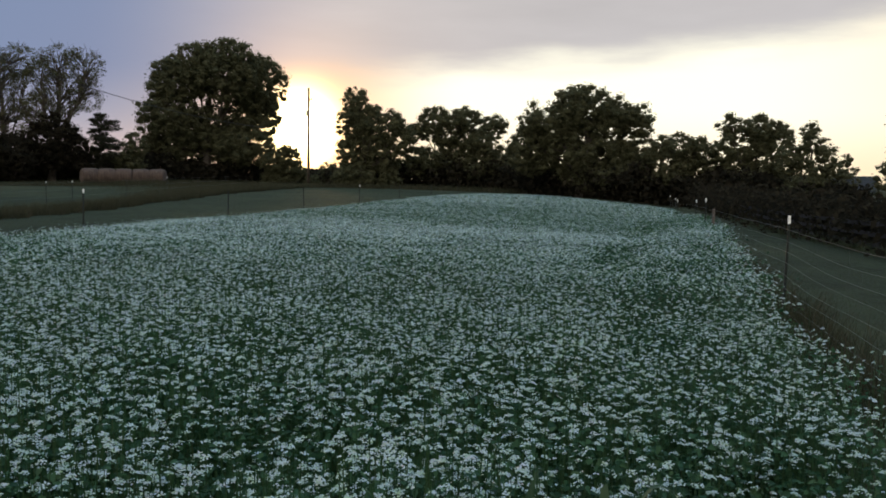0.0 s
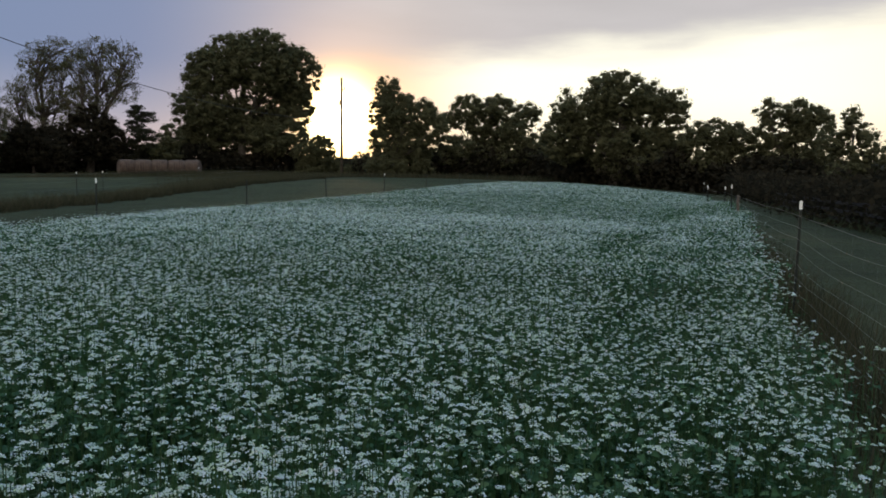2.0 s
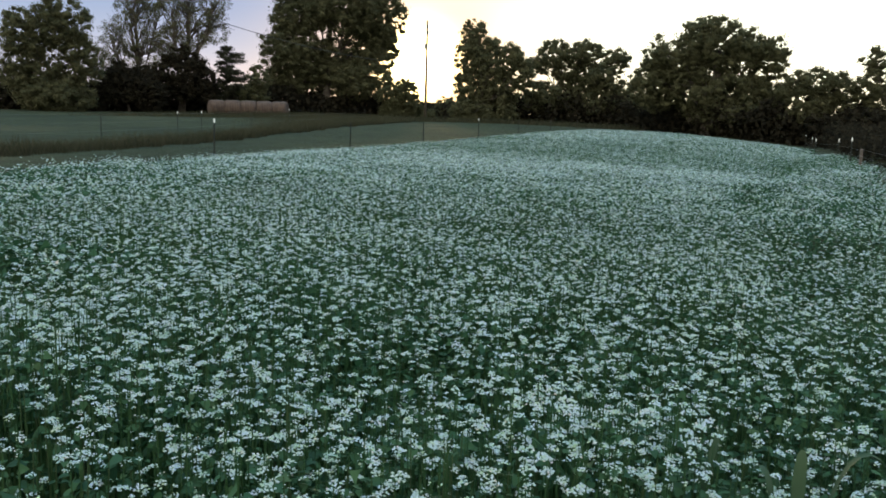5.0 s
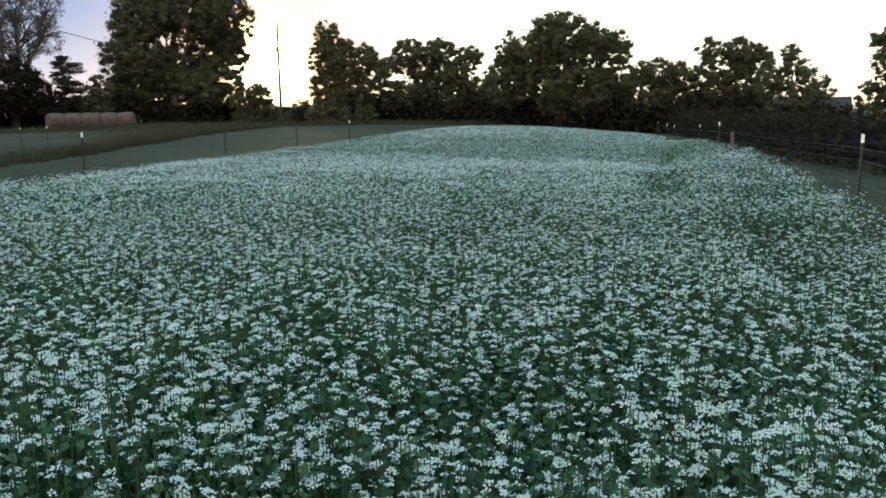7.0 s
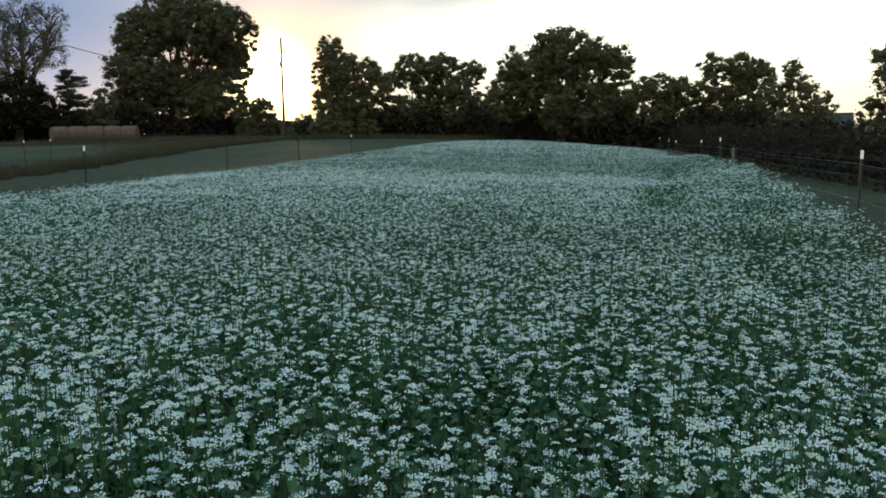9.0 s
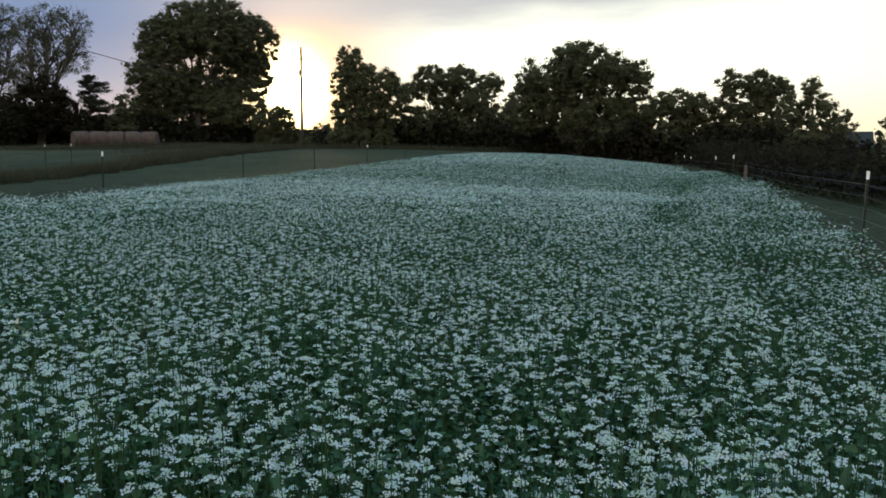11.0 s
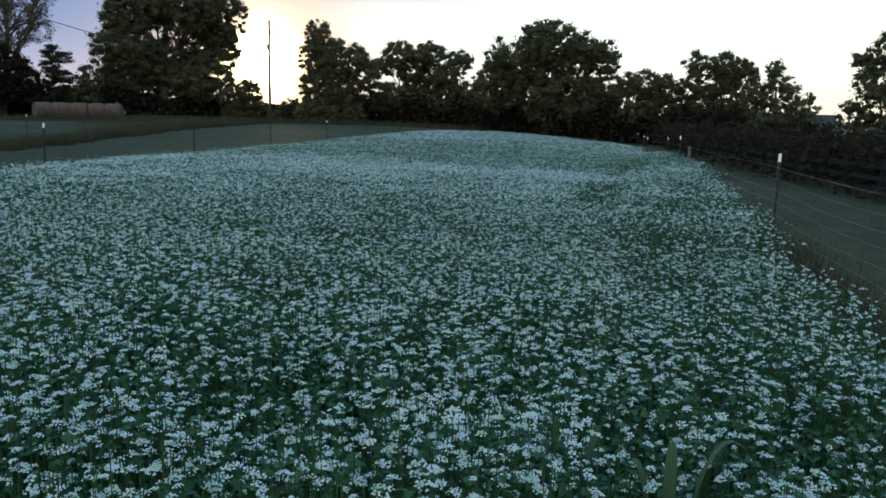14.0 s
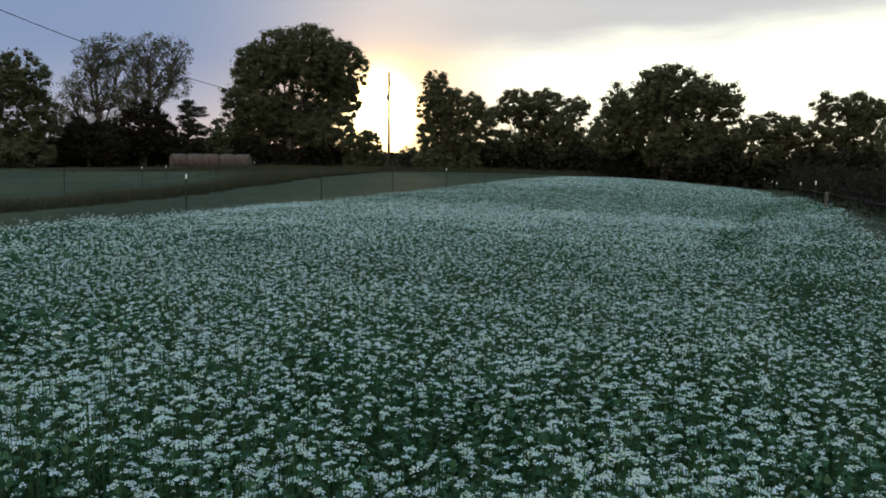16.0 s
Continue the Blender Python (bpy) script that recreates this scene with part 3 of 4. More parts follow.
# ---- hay bales in a row ----
def hay_bale():
    r, l = 0.76, 0.79
    rng = np.random.default_rng(50)
    prof = [(0.0, -l + 0.03), (0.35, -l + 0.015), (r - 0.22, -l), (r - 0.10, -l + 0.04), (r - 0.03, -l + 0.12), (r, -0.4), (r - 0.01, 0.0), (r, 0.4), (r - 0.03, l - 0.12), (r - 0.10, l - 0.04), (r - 0.22, l), (0.35, l - 0.015), (0.0, l - 0.03)]
    v, f = lathe(prof, 36, "X")
    v = [(a, b * (1 + rng.normal() * 0.012), max(c * (1 + rng.normal() * 0.012), -r * 0.93)) for a, b, c in v]
    root = tagged(new("hay_bale"), "weathered round hay bale in a row on the pasture", "hay bale", "row of hay bales")
    part("roll", poly_mesh("roll", v, f, STRAW), root)
    for h in (-0.36, -0.12, 0.12, 0.36):
        ring = [(h, math.cos(a) * (r + 0.012), math.sin(a) * (r + 0.012)) for a in np.linspace(0, 2 * math.pi, 33)]
        part("twine", poly_mesh("twine", *tube(ring, [0.012] * 33, 4, False), HAY_WRAP), root)
    return root


def row_of_bales():
    first = hay_bale()
    c, s = math.cos(radians(36)), math.sin(radians(36))
    for i in range(5):
        u = -3.3 + i * 1.55
        x, y = -51.2 + u * c, 70.9 + u * s
        m = pose(x, y, float(lie(x, y)) + 0.72, 0, 0, 36 + (20, 2, -3, 3, -20)[i])
        if i == 0:
            first.matrix_basis = m
        else:
            copy_thing(first, m)


row_of_bales()


# ---- utility pole and its cable ----
def utility_pole():
    x, y = -39.1, 86.9
    z0 = float(lie(x, y))
    h = 11.4 - z0
    root = tagged(new("utility_pole"), "tall weathered wooden utility pole against the sunset", "pole")
    root.matrix_basis = pose(x, y, z0)
    part("shaft", poly_mesh("shaft", *tube([(0, 0, -0.2), (0, 0, h * 0.5), (0, 0, h - 0.03), (0, 0, h)], [0.17, 0.14, 0.11, 0.095], 14), POLE_WOOD), root)
    part("bracket", poly_mesh("bracket", *join([box(0.1, 0.42, -0.04, 0.04, h - 1.35, h - 1.27), box(0.08, 0.13, -0.05, 0.05, h - 1.6, h - 1.0)]), POST_STEEL, False), root)
    part("insulator", poly_mesh("insulator", *lathe([(0.0, h - 1.27), (0.07, h - 1.27), (0.09, h - 1.2), (0.05, h - 1.16), (0.08, h - 1.1), (0.04, h - 1.03), (0.0, h - 1.0)], 12), PORCELAIN), root, m=pose(0.36, 0, 0))
    part("fuse_box", poly_mesh("fuse_box", *box(-0.3, -0.1, -0.1, 0.1, h - 3.1, h - 2.5), PORCELAIN, False), root)
    pts = []
    for i in range(41):
        t = i / 40
        a = Vector((-46.0, 22.0, 15.17)).lerp(Vector((x, y, 6.67)), t)
        pts.append(a - Vector((0, 0, 2.88 * 4 * t * (1 - t))))
    tagged(new("overhead_cable", poly_mesh("overhead_cable", *tube(pts, [0.028] * 41, 5, False), CABLE)), "sagging black overhead cable running to the pole", "cable")


utility_pole()


# ---- barn behind the trees ----
def barn():
    x, y = 18.7, 93.0
    z0 = float(lie(x, y))
    root = tagged(new("barn"), "small grey barn with a tin roof behind trees", "barn")
    root.matrix_basis = pose(x, y, z0, 0, 0, -8)
    e, r = 0.9 - z0, 2.45 - z0
    part("wall", poly_mesh("wall", *box(-6.0, 1.3, -1.5, 4.3, -0.1, e), BARN_WALL, False), root)
    gable = [(1.3, -1.5, e), (1.3, 4.3, e), (1.3, 1.4, r - 0.12), (1.15, -1.5, e), (1.15, 4.3, e), (1.15, 1.4, r - 0.12)]
    part("gable", poly_mesh("gable", gable, [(0, 1, 2, 2), (5, 4, 3, 3), (0, 2, 5, 3), (1, 4, 5, 2)], BARN_WALL, False), root)
    for sgn in (-1, 1):
        ye = 1.4 + sgn * 3.2
        v = [(-6.3, 1.4, r), (1.6, 1.4, r), (1.6, ye, e - 0.12), (-6.3, ye, e - 0.12)]
        v += [(a, b, c + 0.07) for a, b, c in v]
        part("roof", poly_mesh("roof", v, [(3, 2, 1, 0), (4, 5, 6, 7), (0, 1, 5, 4), (1, 2, 6, 5), (2, 3, 7, 6), (3, 0, 4, 7)], BARN_ROOF, False), root)
    for i in range(6):
        xx = -5.2 + i * 1.1
        part("batten", poly_mesh("batten", *box(xx, xx + 0.08, -1.53, -1.5, 0.0, e), BARN_WALL, False), root)


barn()


# ---- fences ----
def t_post_meshes(h):
    """A steel T-post with a painted top."""
    low = h - 0.085
    shaft = [box(-0.015, 0.015, -0.006, 0.0, -0.3, low), box(-0.004, 0.004, 0.0, 0.02, -0.3, low)]
    tip = [box(-0.0155, 0.0155, -0.007, 0.002, low, h), box(-0.005, 0.005, 0.002, 0.0205, low, h)]
    return poly_mesh("t_post", *join(shaft), POST_STEEL, False), poly_mesh("tip", *join(tip), POST_TIP, False)


def side_fence():
    root = tagged(new("wire_fence"), "field wire fence on dark steel posts with white tops", "fence")
    shaft, tip = t_post_meshes(1.25)
    for x, y, lean, lift in ((2.3, 1.2, 0, 0), (2.18, 5.2, 0.6, 0.055), (1.97, 9.05, -1.0, 0), (1.53, 19.85, 0.5, 0.08), (1.42, 25.1, -0.8, 0.02), (0.93, 30.8, 0.4, 0), (0.85, 37.5, 0, 0), (0.6, 46.0, 0.5, 0)):
        p = part("t_post", shaft, root, "dark steel post", pose(x, y, float(lie(x, y)) + lift, lean, lean * 0.7, -90))
        part("tip", tip, p, "white painted top")
    wood = poly_mesh("wood_post", *tube([(0, 0, -0.2), (0.01, 0, 0.6), (0.015, 0.01, 1.1), (0.015, 0.01, 1.13)], [0.038, 0.034, 0.031, 0.024], 9), POST_WOOD)
    for x, y in ((1.62, 17.93),):
        part("wood_post", wood, root, "old wooden post", pose(x, y, float(lie(x, y)), 1, -1, 30))
    anchors = [(2.3, 1.2), (2.18, 5.2), (1.97, 9.05), (1.62, 17.93), (1.53, 19.85), (1.42, 25.1), (0.93, 30.8), (0.85, 37.5), (0.6, 46.0)]
    for k, h in enumerate((0.16, 0.28, 0.40, 0.52, 0.64, 0.76, 0.88, 1.0, 1.12)):
        pts = []
        for (x0, y0), (x1, y1) in zip(anchors, anchors[1:]):
            for i in range(8):
                t = i / 8
                x, y = x0 + (x1 - x0) * t, y0 + (y1 - y0) * t
                pts.append((x - 0.012 + 0.02 * math.sin(y * 1.7 + k), y, float(lie(x, y)) + h - 0.05 * 4 * t * (1 - t) * (0.4 + 0.6 * ((k * 7) % 5) / 5)))
        part("wire", poly_mesh("wire", *tube(pts, [0.0017 if k == 8 else 0.0013] * len(pts), 4, False), WIRE), root)
    stay = poly_mesh("stay_wire", *tube([(0, 0, 0.1), (0.01, 0, 0.5), (0, 0, 1.1)], [0.0006] * 3, 3, False), WIRE)
    for i in range(38):
        y = 2.0 + i * 0.37
        x = float(np.interp(y, [a[1] for a in anchors], [a[0] for a in anchors])) - 0.012
        part("stay_wire", stay, root, m=pose(x, y, float(lie(x, y))))


def far_side_posts():
    root = tagged(new("post_line"), "line of dark steel fence posts along the lane", "fence")
    shaft, tip = t_post_meshes(1.22)
    for i, (x, y) in enumerate(((-9.6, 7.4), (-9.76, 12.9), (-9.9, 18.4), (-10.42, 24.0), (-10.75, 29.6), (-11.0, 35.2), (-11.2, 41.0), (-11.4, 47.0))):
        p = part("t_post", shaft, root, "dark steel post", pose(x, y, float(lie(x, y)), (i * 5 % 3 - 1) * 1.2, (i * 7 % 3 - 1) * 0.8, 80))
        if i in (1, 4):
            part("tip", tip, p, "white painted top")


def pasture_fence():
    root = tagged(new("pasture_fence"), "thin steel post fence along the tall grass strip", "fence")
    shaft, tip = t_post_meshes(1.1)
    line = ((-20.5, 12.0), (-21.6, 17.5), (-22.8, 23.0), (-24.2, 28.7), (-24.8, 31.0), (-26.8, 37.5), (-29.0, 44.5), (-31.5, 52.0), (-34.0, 60.0), (-36.5, 68.0))
    for i, (x, y) in enumerate(line):
        p = part("t_post", shaft, root, "dark steel post", pose(x, y, float(lie(x, y)), i % 3 - 1, i % 2, 70 + i * 7))
        if i in (3, 4, 6):
            part("tip", tip, p, "white painted top")
    for h in (0.4, 0.7, 1.0):
        pts = [(x, y, float(lie(x, y)) + h) for x, y in line]
        part("wire", poly_mesh("wire", *tube(pts, [0.002] * len(pts), 4, False), WIRE), root)


def rail_fence():
    root = tagged(new("rail_fence"), "dark weathered board fence at the foot of the hedge", "fence")
    line = [(7.9, 14.0), (7.3, 19.5), (6.6, 25.5), (5.8, 32.7), (4.9, 41.0), (4.2, 48.0)]
    ys = np.arange(14.0, 48.0, 2.4)
    spots = [(float(np.interp(y, [p[1] for p in line], [p[0] for p in line])), float(y)) for y in ys]
    post = poly_mesh("post", *join([box(-0.055, 0.055, -0.055, 0.055, -0.3, 1.02), box(-0.045, 0.045, -0.045, 0.045, 1.02, 1.05)]), RAIL_WOOD, False)
    for i, (x, y) in enumerate(spots):
        part("post", post, root, m=pose(x, y, float(lie(x, y)), (i * 7 % 5 - 2) * 0.6, (i * 3 % 5 - 2) * 0.5, 6))
    for i, ((x0, y0), (x1, y1)) in enumerate(zip(spots, spots[1:])):
        z0, z1 = float(lie(x0, y0)), float(lie(x1, y1))
        for k, h in enumerate((0.26, 0.56, 0.86)):
            d = ((i * 5 + k * 3) % 7 - 3) * 0.006
            v = [(x - 0.075 + o, y, z + h + s + e) for (x, y, z, e) in ((x0, y0 - 0.04, z0, d), (x1, y1 + 0.03, z1, -d)) for o in (0.0, 0.02) for s in (-0.065, 0.065)]
            part("board", poly_mesh("board", v, [(0, 1, 3, 2), (6, 7, 5, 4), (0, 4, 5, 1), (2, 3, 7, 6), (1, 5, 7, 3), (0, 2, 6, 4)], RAIL_WOOD, False), root)


side_fence()
rail_fence()
far_side_posts()
pasture_fence()


# ---- grasses ----
BLADE = np.array([(-0.5, 0, 0), (0.5, 0, 0), (-0.36, 0.10, 0.5), (0.36, 0.10, 0.5), (0.0, 0.42, 1.0)])
BLADE_T = np.array([(0, 1, 3), (0, 3, 2), (2, 3, 4)])


def grass(name, label, px, py, height, width, mat, rng, lean=0.35):
    n = len(px)
    r = turned(rng, n, lean)
    h = np.asarray(height) * (0.55 + 0.75 * rng.random(n))
    v = np.einsum("nij,nkj->nki", r, BLADE[None] * np.stack([width * (0.7 + 0.6 * rng.random(n)), h, h], -1)[:, None, :])
    v = v + np.stack([px, py, lie(px, py) - 0.02], -1)[:, None, :]
    f = BLADE_T[None] + (np.arange(n) * 5)[:, None, None]
    tagged(new(name, raw_mesh(name, v.reshape(-1, 3), f.reshape(-1, 3), mat)), label, "grass", kind="stuff")


def grasses():
    rng = np.random.default_rng(60)
    # rank grass in the strip beside the pasture fence
    n = 24000
    y = rng.random(n) ** 0.8 * 62 + 8
    x = np.interp(y, [8, 20, 28, 46, 70], [-17.5, -19.3, -21.2, -27.0, -32.5]) - np.abs(rng.normal(size=n)) * (1.4 + 5.0 * smooth(35, 65, y))
    keep = vnoise(x, y, 1.7, 61) + 0.35 > rng.random(n)
    grass("tall_grass", "rank uncut grass strip along the pasture fence", x[keep], y[keep], (0.32 + 0.12 * smooth(30, 58, y[keep])) * (0.55 + 0.8 * vnoise(x[keep], y[keep], 2.4, 62)), 0.012, WEED, rng, 0.6)
    # the darker foot of the strip
    n = 20000
    y = rng.random(n) ** 0.9 * 62 + 8
    x = np.interp(y, [8, 20, 28, 46, 70], [-17.3, -19.0, -20.9, -26.6, -32.0]) - np.abs(rng.normal(size=n)) * 0.7 + (vnoise(y, y, 1.3, 65) - 0.5) * 0.9
    grass("weed_bank", "dark low weeds at the edge of the mown lane", x, y, 0.24 + 0.3 * vnoise(x, y, 1.5, 64), 0.014, WEED, rng, 0.6)
    # dark weeds under the board fence
    n = 9000
    y = rng.random(n) * 38 + 12
    x = np.interp(y, [14, 25.5, 32.7, 48], [7.9, 6.6, 5.8, 4.2]) + rng.normal(size=n) * 0.3 + 0.15
    grass("fence_weeds", "dark weeds under the board fence", x, y, 0.38, 0.014, GRASS, rng, 0.6)
    # grey-brown seeding grass in front of the hay bales
    n = 13000
    u = rng.random(n)
    x = -55.0 + 22.0 * u + rng.normal(size=n) * 1.2
    y = 58.0 + 17.0 * u - np.abs(rng.normal(size=n)) * 3.0
    grass("tall_grass", "tall seeding grass in front of the hay bales", x, y, 0.22 + 0.4 * vnoise(x, y, 2.0, 63), 0.014, WEED, rng, 0.5)
    # weeds along the foot of the wire fence
    n = 9000
    y = rng.random(n) ** 1.7 * 42 + 1.0
    x = np.interp(y, [0, 5, 9, 25, 44], [2.45, 2.3, 2.15, 1.65, 0.9]) + rng.normal(size=n) * 0.17
    grass("fence_weeds", "dry weeds and grass at the wire fence's foot", x, y, 0.42, 0.008, WEED, rng, 0.5)
    # the mown lane beyond the wire fence
    n = 12000
    y = rng.random(n) ** 1.6 * 46 + 1.5
    x = 1.9 + rng.random(n) * (3.0 + 0.12 * y)
    grass("lane_grass", "mown grass lane beyond the wire fence", x, y, 0.06, 0.008, GRASS, rng, 0.7)
    # brushy weeds before the back hedge
    n = 9000
    t = rng.random(n)
    x = np.interp(t, [0, 0.4, 0.7, 1], [-50, -36, -26, -14]) + rng.normal(size=n) * 0.8
    y = np.interp(t, [0, 0.4, 0.7, 1], [70, 74, 79, 80]) + rng.normal(size=n) * 1.2
    grass("hedge_weeds", "brown weeds before the back hedge", x, y, 0.5, 0.03, WEED, rng)
    # mown lane on the other side
    n = 9000
    y = rng.random(n) * 60 + 6
    x = rng.uniform(-1, 1, n) * 4.5 + np.interp(y, [6, 40, 66], [-13.5, -17, -22])
    grass("lane_grass", "mown grass lane between field and pasture", x, y, 0.05, 0.012, GRASS, rng, 0.9)


grasses()


# ---- the buckwheat field ----
def edge_left(y):
    return -8.3 - 1.0 * smooth(8, 20, y) - 1.5 * smooth(18, 42, y)


def edge_right(y):
    return 1.74 - 0.1 * smooth(5, 9, y) - 0.85 * smooth(12, 46, y)


def far_edge(x):
    return 46.5 - 1.5 * smooth(-9, 1.5, x)


def sow(rng, y0, y1, density, x0=-30.0, x1=30.0):
    """Places on the field between two rows; the coarser rows farther off take over gradually."""
    lo, hi = max(x0, -11.6), min(x1, 2.4)
    step = density ** -0.5
    w0, w1 = (0.2 * y if y > 5 else 0.5 if y < 2 else 0.0 for y in (y0, y1))
    wx0, wx1 = (0.8 if -9 < x < 0 else 0.0 for x in (x0, x1))
    gx, gy = np.meshgrid(np.arange(lo, hi + wx1, step), np.arange(y0, y1 + w1, step), indexing="ij")
    n = gx.size
    x, y = gx.ravel() + rng.uniform(-0.5, 0.5, n) * step, gy.ravel() + rng.uniform(-0.5, 0.5, n) * step
    rag = (vnoise(x, y, 0.7, 71) - 0.5) * 0.45 + rng.normal(size=n) * 0.09
    ok = (x > edge_left(y) + rag) & (x < edge_right(y) + rag) & (y < far_edge(x) + rag * 3)
    u = rng.random(n)
    ok &= (y > y0 + u * w0) & (y < y1 + u * w1) & (x > x0 + u * wx0) & (x < x1 + u * wx1)
    return x[ok], y[ok]


def thin(x, y):
    """Green hollows where the crop flowers poorly."""
    out = 0.0
    for cx, cy, rx, ry, k in THIN:
        out = out + k * np.exp(-(((x - cx) / rx) ** 2 + ((y - cy) / ry) ** 2))
    return out


THIN = (
    (0.1, 10.0, 0.32, 2.2, 0.45), (0.3, 15.0, 0.3, 3.5, 0.3), (0.75, 6.8, 0.25, 2.2, 0.25), (1.2, 10.0, 0.22, 3.0, 0.3),
    (0.80, 4.8, 0.35, 1.1, 0.28), (0.70, 1.85, 0.28, 0.30, 0.45), (1.25, 2.75, 0.35, 0.5, 0.5), (-0.65, 2.3, 0.32, 0.45, 0.35),
    (0.28, 1.95, 0.26, 0.35, -0.35), (0.2, 3.4, 0.35, 0.9, -0.25), (-2.0, 3.2, 0.7, 0.7, -0.35), (-1.5, 2.3, 0.5, 0.5, -0.22),
    (-1.1, 1.8, 0.6, 0.35, -0.3), (-4.4, 6.6, 1.6, 0.9, -0.3), (-3.4, 3.6, 0.8, 0.6, -0.25), (-6.0, 9.0, 2.0, 3.0, -0.15),
)


def stand(x, y):
    """Height of the crop above the ground, with hollows and drilled rows."""
    even = 1.0 - 0.75 * smooth(6, 14, y)
    h = 0.66 + 0.08 * (1.0 - 0.5 * smooth(7, 14, y)) * (vnoise(x, y, 3.1, 72) - 0.5) + even * (0.12 * (vnoise(x, y, 0.8, 73) - 0.5) + 0.10 * (vnoise(x, y, 0.15, 77) - 0.5)) - 0.05 * smooth(0.0, 1.6, x) + 0.10 * smooth(0.6, 1.9, x) * smooth(4, 10, y) + 0.23 * smooth(-0.2, 1.45, x) * smooth(5, 17, y) * (1 - smooth(24, 36, y)) - (0.25 - 0.17 * smooth(4.5, 9, y)) * np.clip(thin(x, y), -0.1, 0.6)
    edge = smooth(0.0, 1.2, edge_right(y) - x) * smooth(0.0, 1.5, x - edge_left(y))
    return h * (0.92 + 0.08 * edge)


def bloom(x, y):
    """How richly a patch flowers."""
    even = 1.0 - 0.65 * smooth(9, 24, y)
    rim = 1.0 - smooth(0.0, 2.6, x - edge_left(y))
    return 0.66 + 0.09 * smooth(3.8, 5.5, y) - 0.3 * rim * smooth(9, 16, y) + 0.12 * vnoise(x, y, 3.4, 74) + 0.62 * even * (vnoise(x, y, 0.7, 75) - 0.5) + 0.40 * even * (vnoise(x, y, 0.15, 77) - 0.5) - 0.04 * smooth(13, 26, y) - 0.14 * smooth(-0.4, 1.2, x) - 0.22 * smooth(-8, -1, x) * smooth(10, 20, y) - thin(x, y) - 0.2 * smooth(0.75, 1.0, vnoise(x + 0.12 * y, y * 0.14, 1.1, 76))


def head_shape(rng, bumps, r_bump, sides):
    """A flat-topped, slightly domed cluster of small rounded tufts of flowers."""
    verts, tris = [], []
    span = r_bump * 0.88 * math.sqrt(bumps) if bumps > 1 else 0.0
    for i in range(bumps):
        a, q = i * 2.39996 + rng.uniform(-0.6, 0.6), math.sqrt((i + 0.5) / bumps) * rng.uniform(0.8, 1.2)
        c = np.array((math.cos(a) * q * span, math.sin(a) * q * span, span * 0.35 * (1 - q * q) + rng.uniform(-0.7, 0.7) * r_bump))
        k, s, turn = len(verts), r_bump * rng.uniform(0.7, 1.25), rng.uniform(0, 6.28)
        if sides == 1:
            verts += [c + s * np.array((math.cos(turn + n * 2.1), math.sin(turn + n * 2.1), rng.uniform(-0.7, 0.7))) for n in range(3)]
            tris.append((k, k + 1, k + 2))
            continue
        for n in range(sides):
            v = turn + n * 2 * math.pi / sides + rng.uniform(-0.3, 0.3)
            w = rng.uniform(0.75, 1.15)
            verts.append(c + np.array((math.cos(v) * s * w, math.sin(v) * s * w, -0.35 * s + rng.uniform(-0.15, 0.15) * s)))
        verts.append(c + np.array((rng.uniform(-0.2, 0.2) * s, rng.uniform(-0.2, 0.2) * s, 0.62 * s)))
        tris += [(k + n, k + (n + 1) % sides, k + sides) for n in range(sides)]
    return np.array(verts), np.array(tris)


def plant_tops(rng, x, y, heads, gap):
    """Each plant's several heads, a hand's breadth apart."""
    k = rng.integers(1, heads + 1, len(x))
    idx = np.repeat(np.arange(len(x)), k)
    hx, hy = x[idx] + rng.normal(size=len(idx)) * gap, y[idx] + rng.normal(size=len(idx)) * gap
    top = stand(x, y) + rng.normal(size=len(x)) * (0.05 - 0.03 * smooth(5, 16, y))
    hz = lie(hx, hy) + top[idx] - np.abs(rng.normal(size=len(idx))) * (0.08 - 0.05 * smooth(5, 16, y[idx]))
    return np.stack([hx, hy, hz], -1), idx, top


ARROW = np.array([(0, -0.30, 0), (0.44, -0.30, 0.10), (0, 0.60, -0.10), (-0.44, -0.30, 0.10)])
HEART = np.array([(0, -0.30, 0), (0.28, -0.46, 0.05), (0.43, -0.16, 0.10), (0.24, 0.26, 0.06), (0, 0.58, -0.10), (-0.24, 0.26, 0.06), (-0.43, -0.16, 0.10), (-0.28, -0.46, 0.05)])
HEART_T = np.array([(0, 1, 2), (0, 2, 3), (0, 3, 4), (0, 4, 5), (0, 5, 6), (0, 6, 7)])


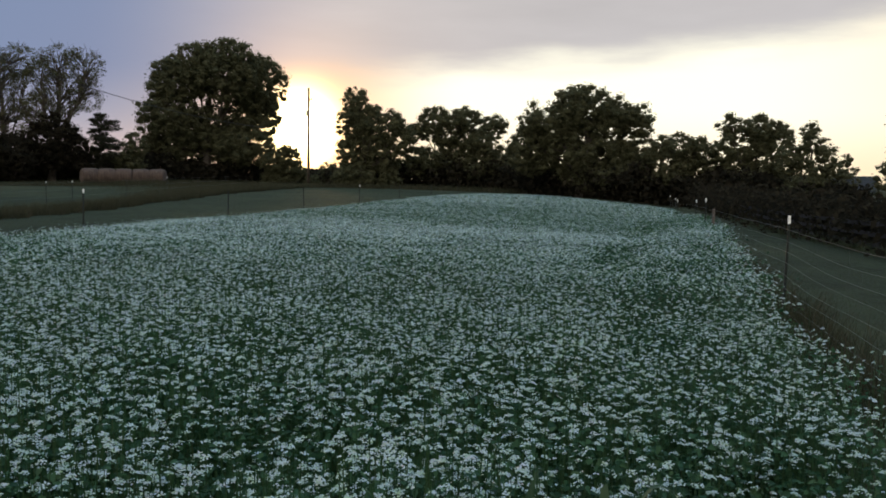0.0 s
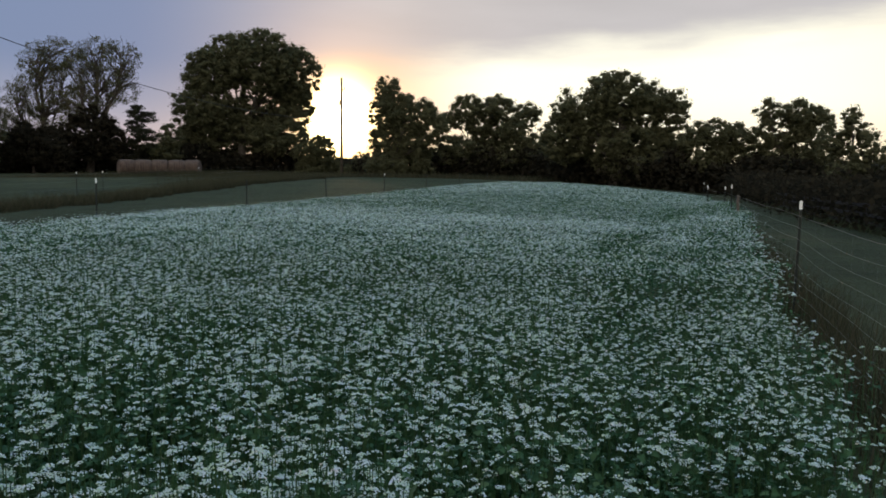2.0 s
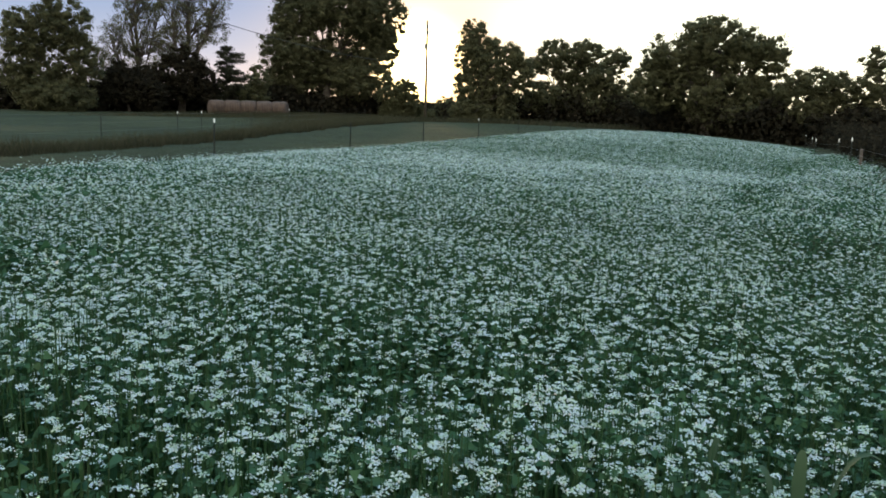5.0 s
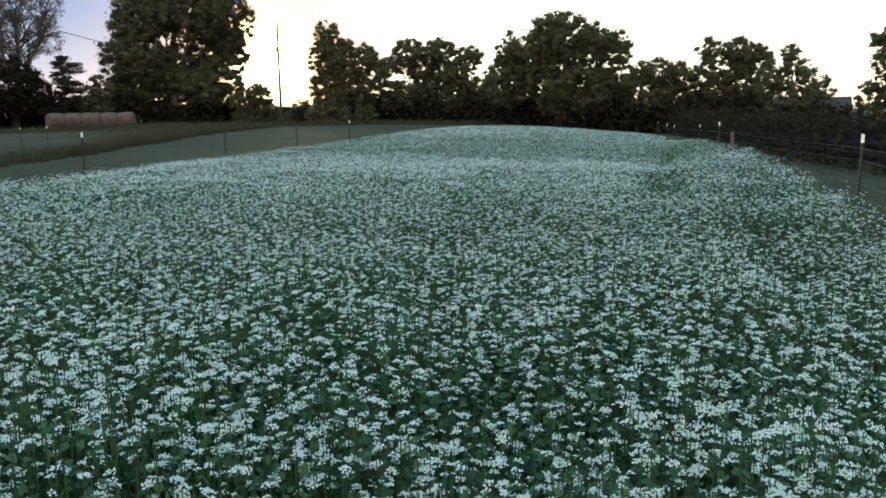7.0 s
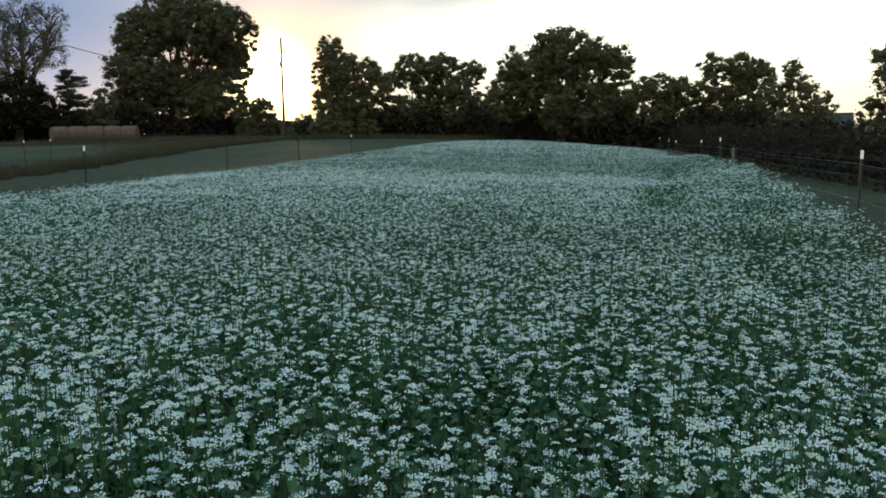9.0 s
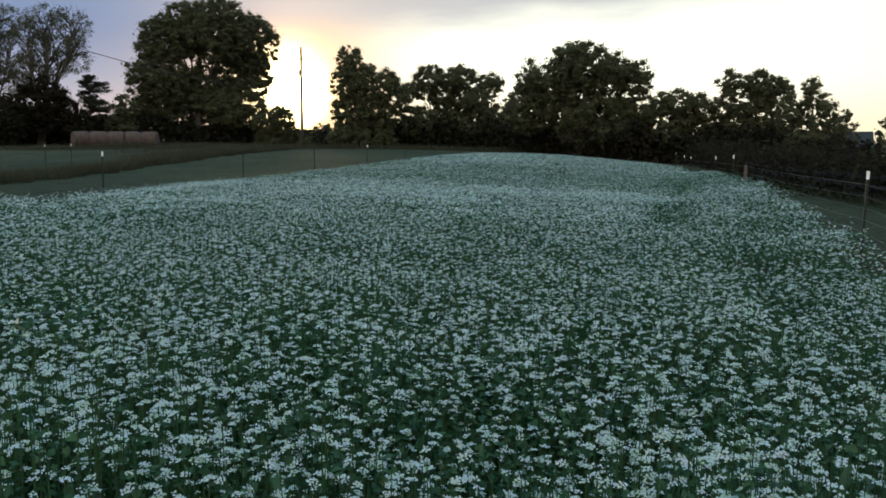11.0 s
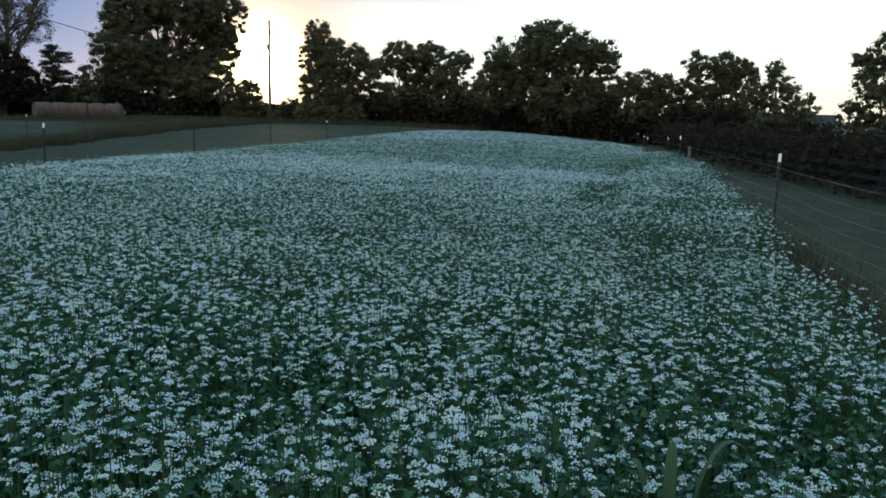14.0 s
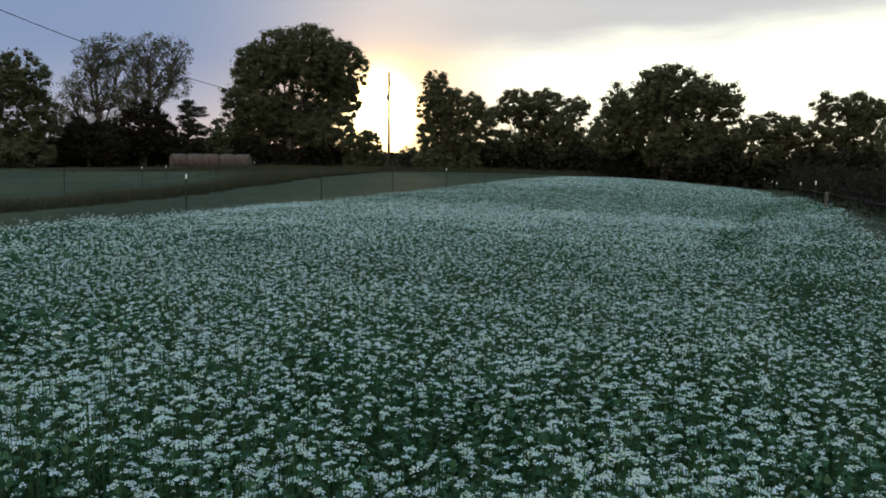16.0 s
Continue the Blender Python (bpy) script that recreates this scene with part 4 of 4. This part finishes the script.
def crop(rng, chunks_f, chunks_l, chunks_s, y0, y1, x0, x1, density, heads, gap, bumps, r_bump, sides, leaves, leaf, stems):
    x, y = sow(rng, y0, y1, density, x0, x1)
    rich = bloom(x, y) > rng.random(len(x)) * 0.95
    fx, fy = x[rich], y[rich]
    p, idx, top = plant_tops(rng, fx, fy, heads, gap)
    which = rng.integers(0, len(bumps), len(p))
    for w, count in enumerate(bumps):
        shape, tris = head_shape(rng, count, r_bump, sides)
        q = p[which == w]
        chunks_f.append(scatter(shape, tris, q, turned(rng, len(q), 0.4), 0.75 + 0.5 * rng.random(len(q))))
    idl = np.repeat(np.arange(len(x)), leaves) if leaves >= 1 else np.flatnonzero(rng.random(len(x)) < leaves)
    lx, ly = x[idl] + rng.normal(size=len(idl)) * gap * 1.3, y[idl] + rng.normal(size=len(idl)) * gap * 1.3
    lz = lie(lx, ly) + stand(lx, ly) - (0.05 if stems else 0.018) - 0.42 * rng.random(len(idl)) ** (1.4 if stems else 3.0)
    pl = np.stack([lx, ly, lz], -1)
    chunks_l.append(scatter(*((HEART, HEART_T) if y0 < 3.5 and stems else (ARROW, LEAF_T)), pl, turned(rng, len(pl), 1.2), leaf * (0.6 + 0.8 * rng.random(len(pl)))))
    if stems:
        n = len(fx)
        base = np.stack([fx, fy, lie(fx, fy)], -1)
        tip = base + np.stack([rng.normal(size=n) * 0.02, rng.normal(size=n) * 0.02, top - 0.015], -1)
        r = 0.002
        ring = np.array([(r, 0, 0), (-r * 0.5, r * 0.87, 0), (-r * 0.5, -r * 0.87, 0)])
        v = np.concatenate([base[:, None] + ring[None] * 1.5, tip[:, None] + ring[None] * 0.7], 1)
        f = np.array([(0, 1, 4), (0, 4, 3), (1, 2, 5), (1, 5, 4), (2, 0, 3), (2, 3, 5)])
        chunks_s.append((v.reshape(-1, 3), (f[None] + (np.arange(n) * 6)[:, None, None]).reshape(-1, 3)))


def buckwheat_field():
    rng = np.random.default_rng(70)
    f, l, s = [], [], []
    #                 y0    y1    x0     x1  plants heads gap   tufts            r_tuft sides leaves leaf stems
    crop(rng, f, l, s, 1.0, 3.5, -3.0, 2.4, 660, 2, 0.028, (3, 5, 8, 11, 14, 18, 22), 0.0043, 3, 4, 0.026, True)
    crop(rng, f, l, s, 3.5, 7.0, -5.4, 2.4, 660, 2, 0.028, (3, 4, 6, 9, 11), 0.0051, 3, 3, 0.030, True)
    crop(rng, f, l, s, 7.0, 10.0, -11.6, 2.4, 880, 2, 0.036, (2, 3, 4, 5), 0.0058, 3, 2, 0.034, False)
    crop(rng, f, l, s, 10.0, 14.0, -11.6, 2.4, 900, 3, 0.036, (3, 4, 5), 0.0076, 1, 1, 0.044, False)
    crop(rng, f, l, s, 14.0, 26.0, -11.6, 2.4, 620, 3, 0.040, (2, 3, 3), 0.0080, 1, 0.8, 0.064, False)
    crop(rng, f, l, s, 26.0, 48.0, -11.6, 2.4, 330, 3, 0.044, (2, 2, 3), 0.0108, 1, 0.5, 0.100, False)
    crop(rng, f, l, s, -1.4, 1.0, -9.5, 2.4, 110, 3, 0.024, (2, 3), 0.0110, 1, 2, 0.06, False)
    crop(rng, f, l, s, 1.0, 3.5, -9.5, -3.0, 140, 3, 0.022, (3, 4), 0.0090, 1, 2, 0.06, False)
    crop(rng, f, l, s, 3.5, 7.0, -9.5, -5.4, 200, 3, 0.022, (3, 5), 0.0075, 3, 2, 0.055, False)
    root = tagged(new("buckwheat_field"), "waist-high white flowering buckwheat crop with green leaves", "flower field", kind="stuff")
    tagged(part("blossoms", raw_mesh("blossoms", *gather(f), BLOSSOM, True), root, "small white flower heads"), kind="stuff")
    tagged(part("leaves", raw_mesh("leaves", *gather(l), BUCK_LEAF), root, "green leaves"), kind="stuff")
    tagged(part("stems", raw_mesh("stems", *gather(s), BUCK_STEM), root, "thin green stems"), kind="stuff")


buckwheat_field()


# ---- broad grass blades standing in the crop ----
def grass_clump():
    root = tagged(new("grass_clump"), "few broad green grass blades among the flowers", "grass")
    for x, y, h, w, bend, peak, turn in ((0.44, 1.98, 0.72, 0.017, 0.09, 1.0, -40), (0.68, 1.98, 0.71, 0.022, 0.03, 1.0, -10), (0.70, 1.99, 0.72, 0.014, 0.22, 0.74, -75), (0.50, 2.02, 0.62, 0.012, 0.12, 0.85, 130), (0.66, 2.05, 0.60, 0.013, 0.14, 0.85, 40)):
        pts, faces = [], []
        for i in range(13):
            t = i / 12
            half = w * (0.5 + 1.1 * t) * (1 - t ** 4) * 0.7 + 0.001
            zz = h * (2 * t / peak - (t / peak) ** 2)
            d = bend * t ** 1.6
            pts += [(-half, d, zz + 0.004), (0, d, zz), (half, d, zz + 0.004)]
        for i in range(12):
            for j in (0, 1):
                a = i * 3 + j
                faces.append((a, a + 1, a + 4, a + 3))
        part("blade", poly_mesh("blade", pts, faces, BROAD_BLADE), root, m=pose(x, y, float(lie(x, y)), 0, 0, turn))


grass_clump()
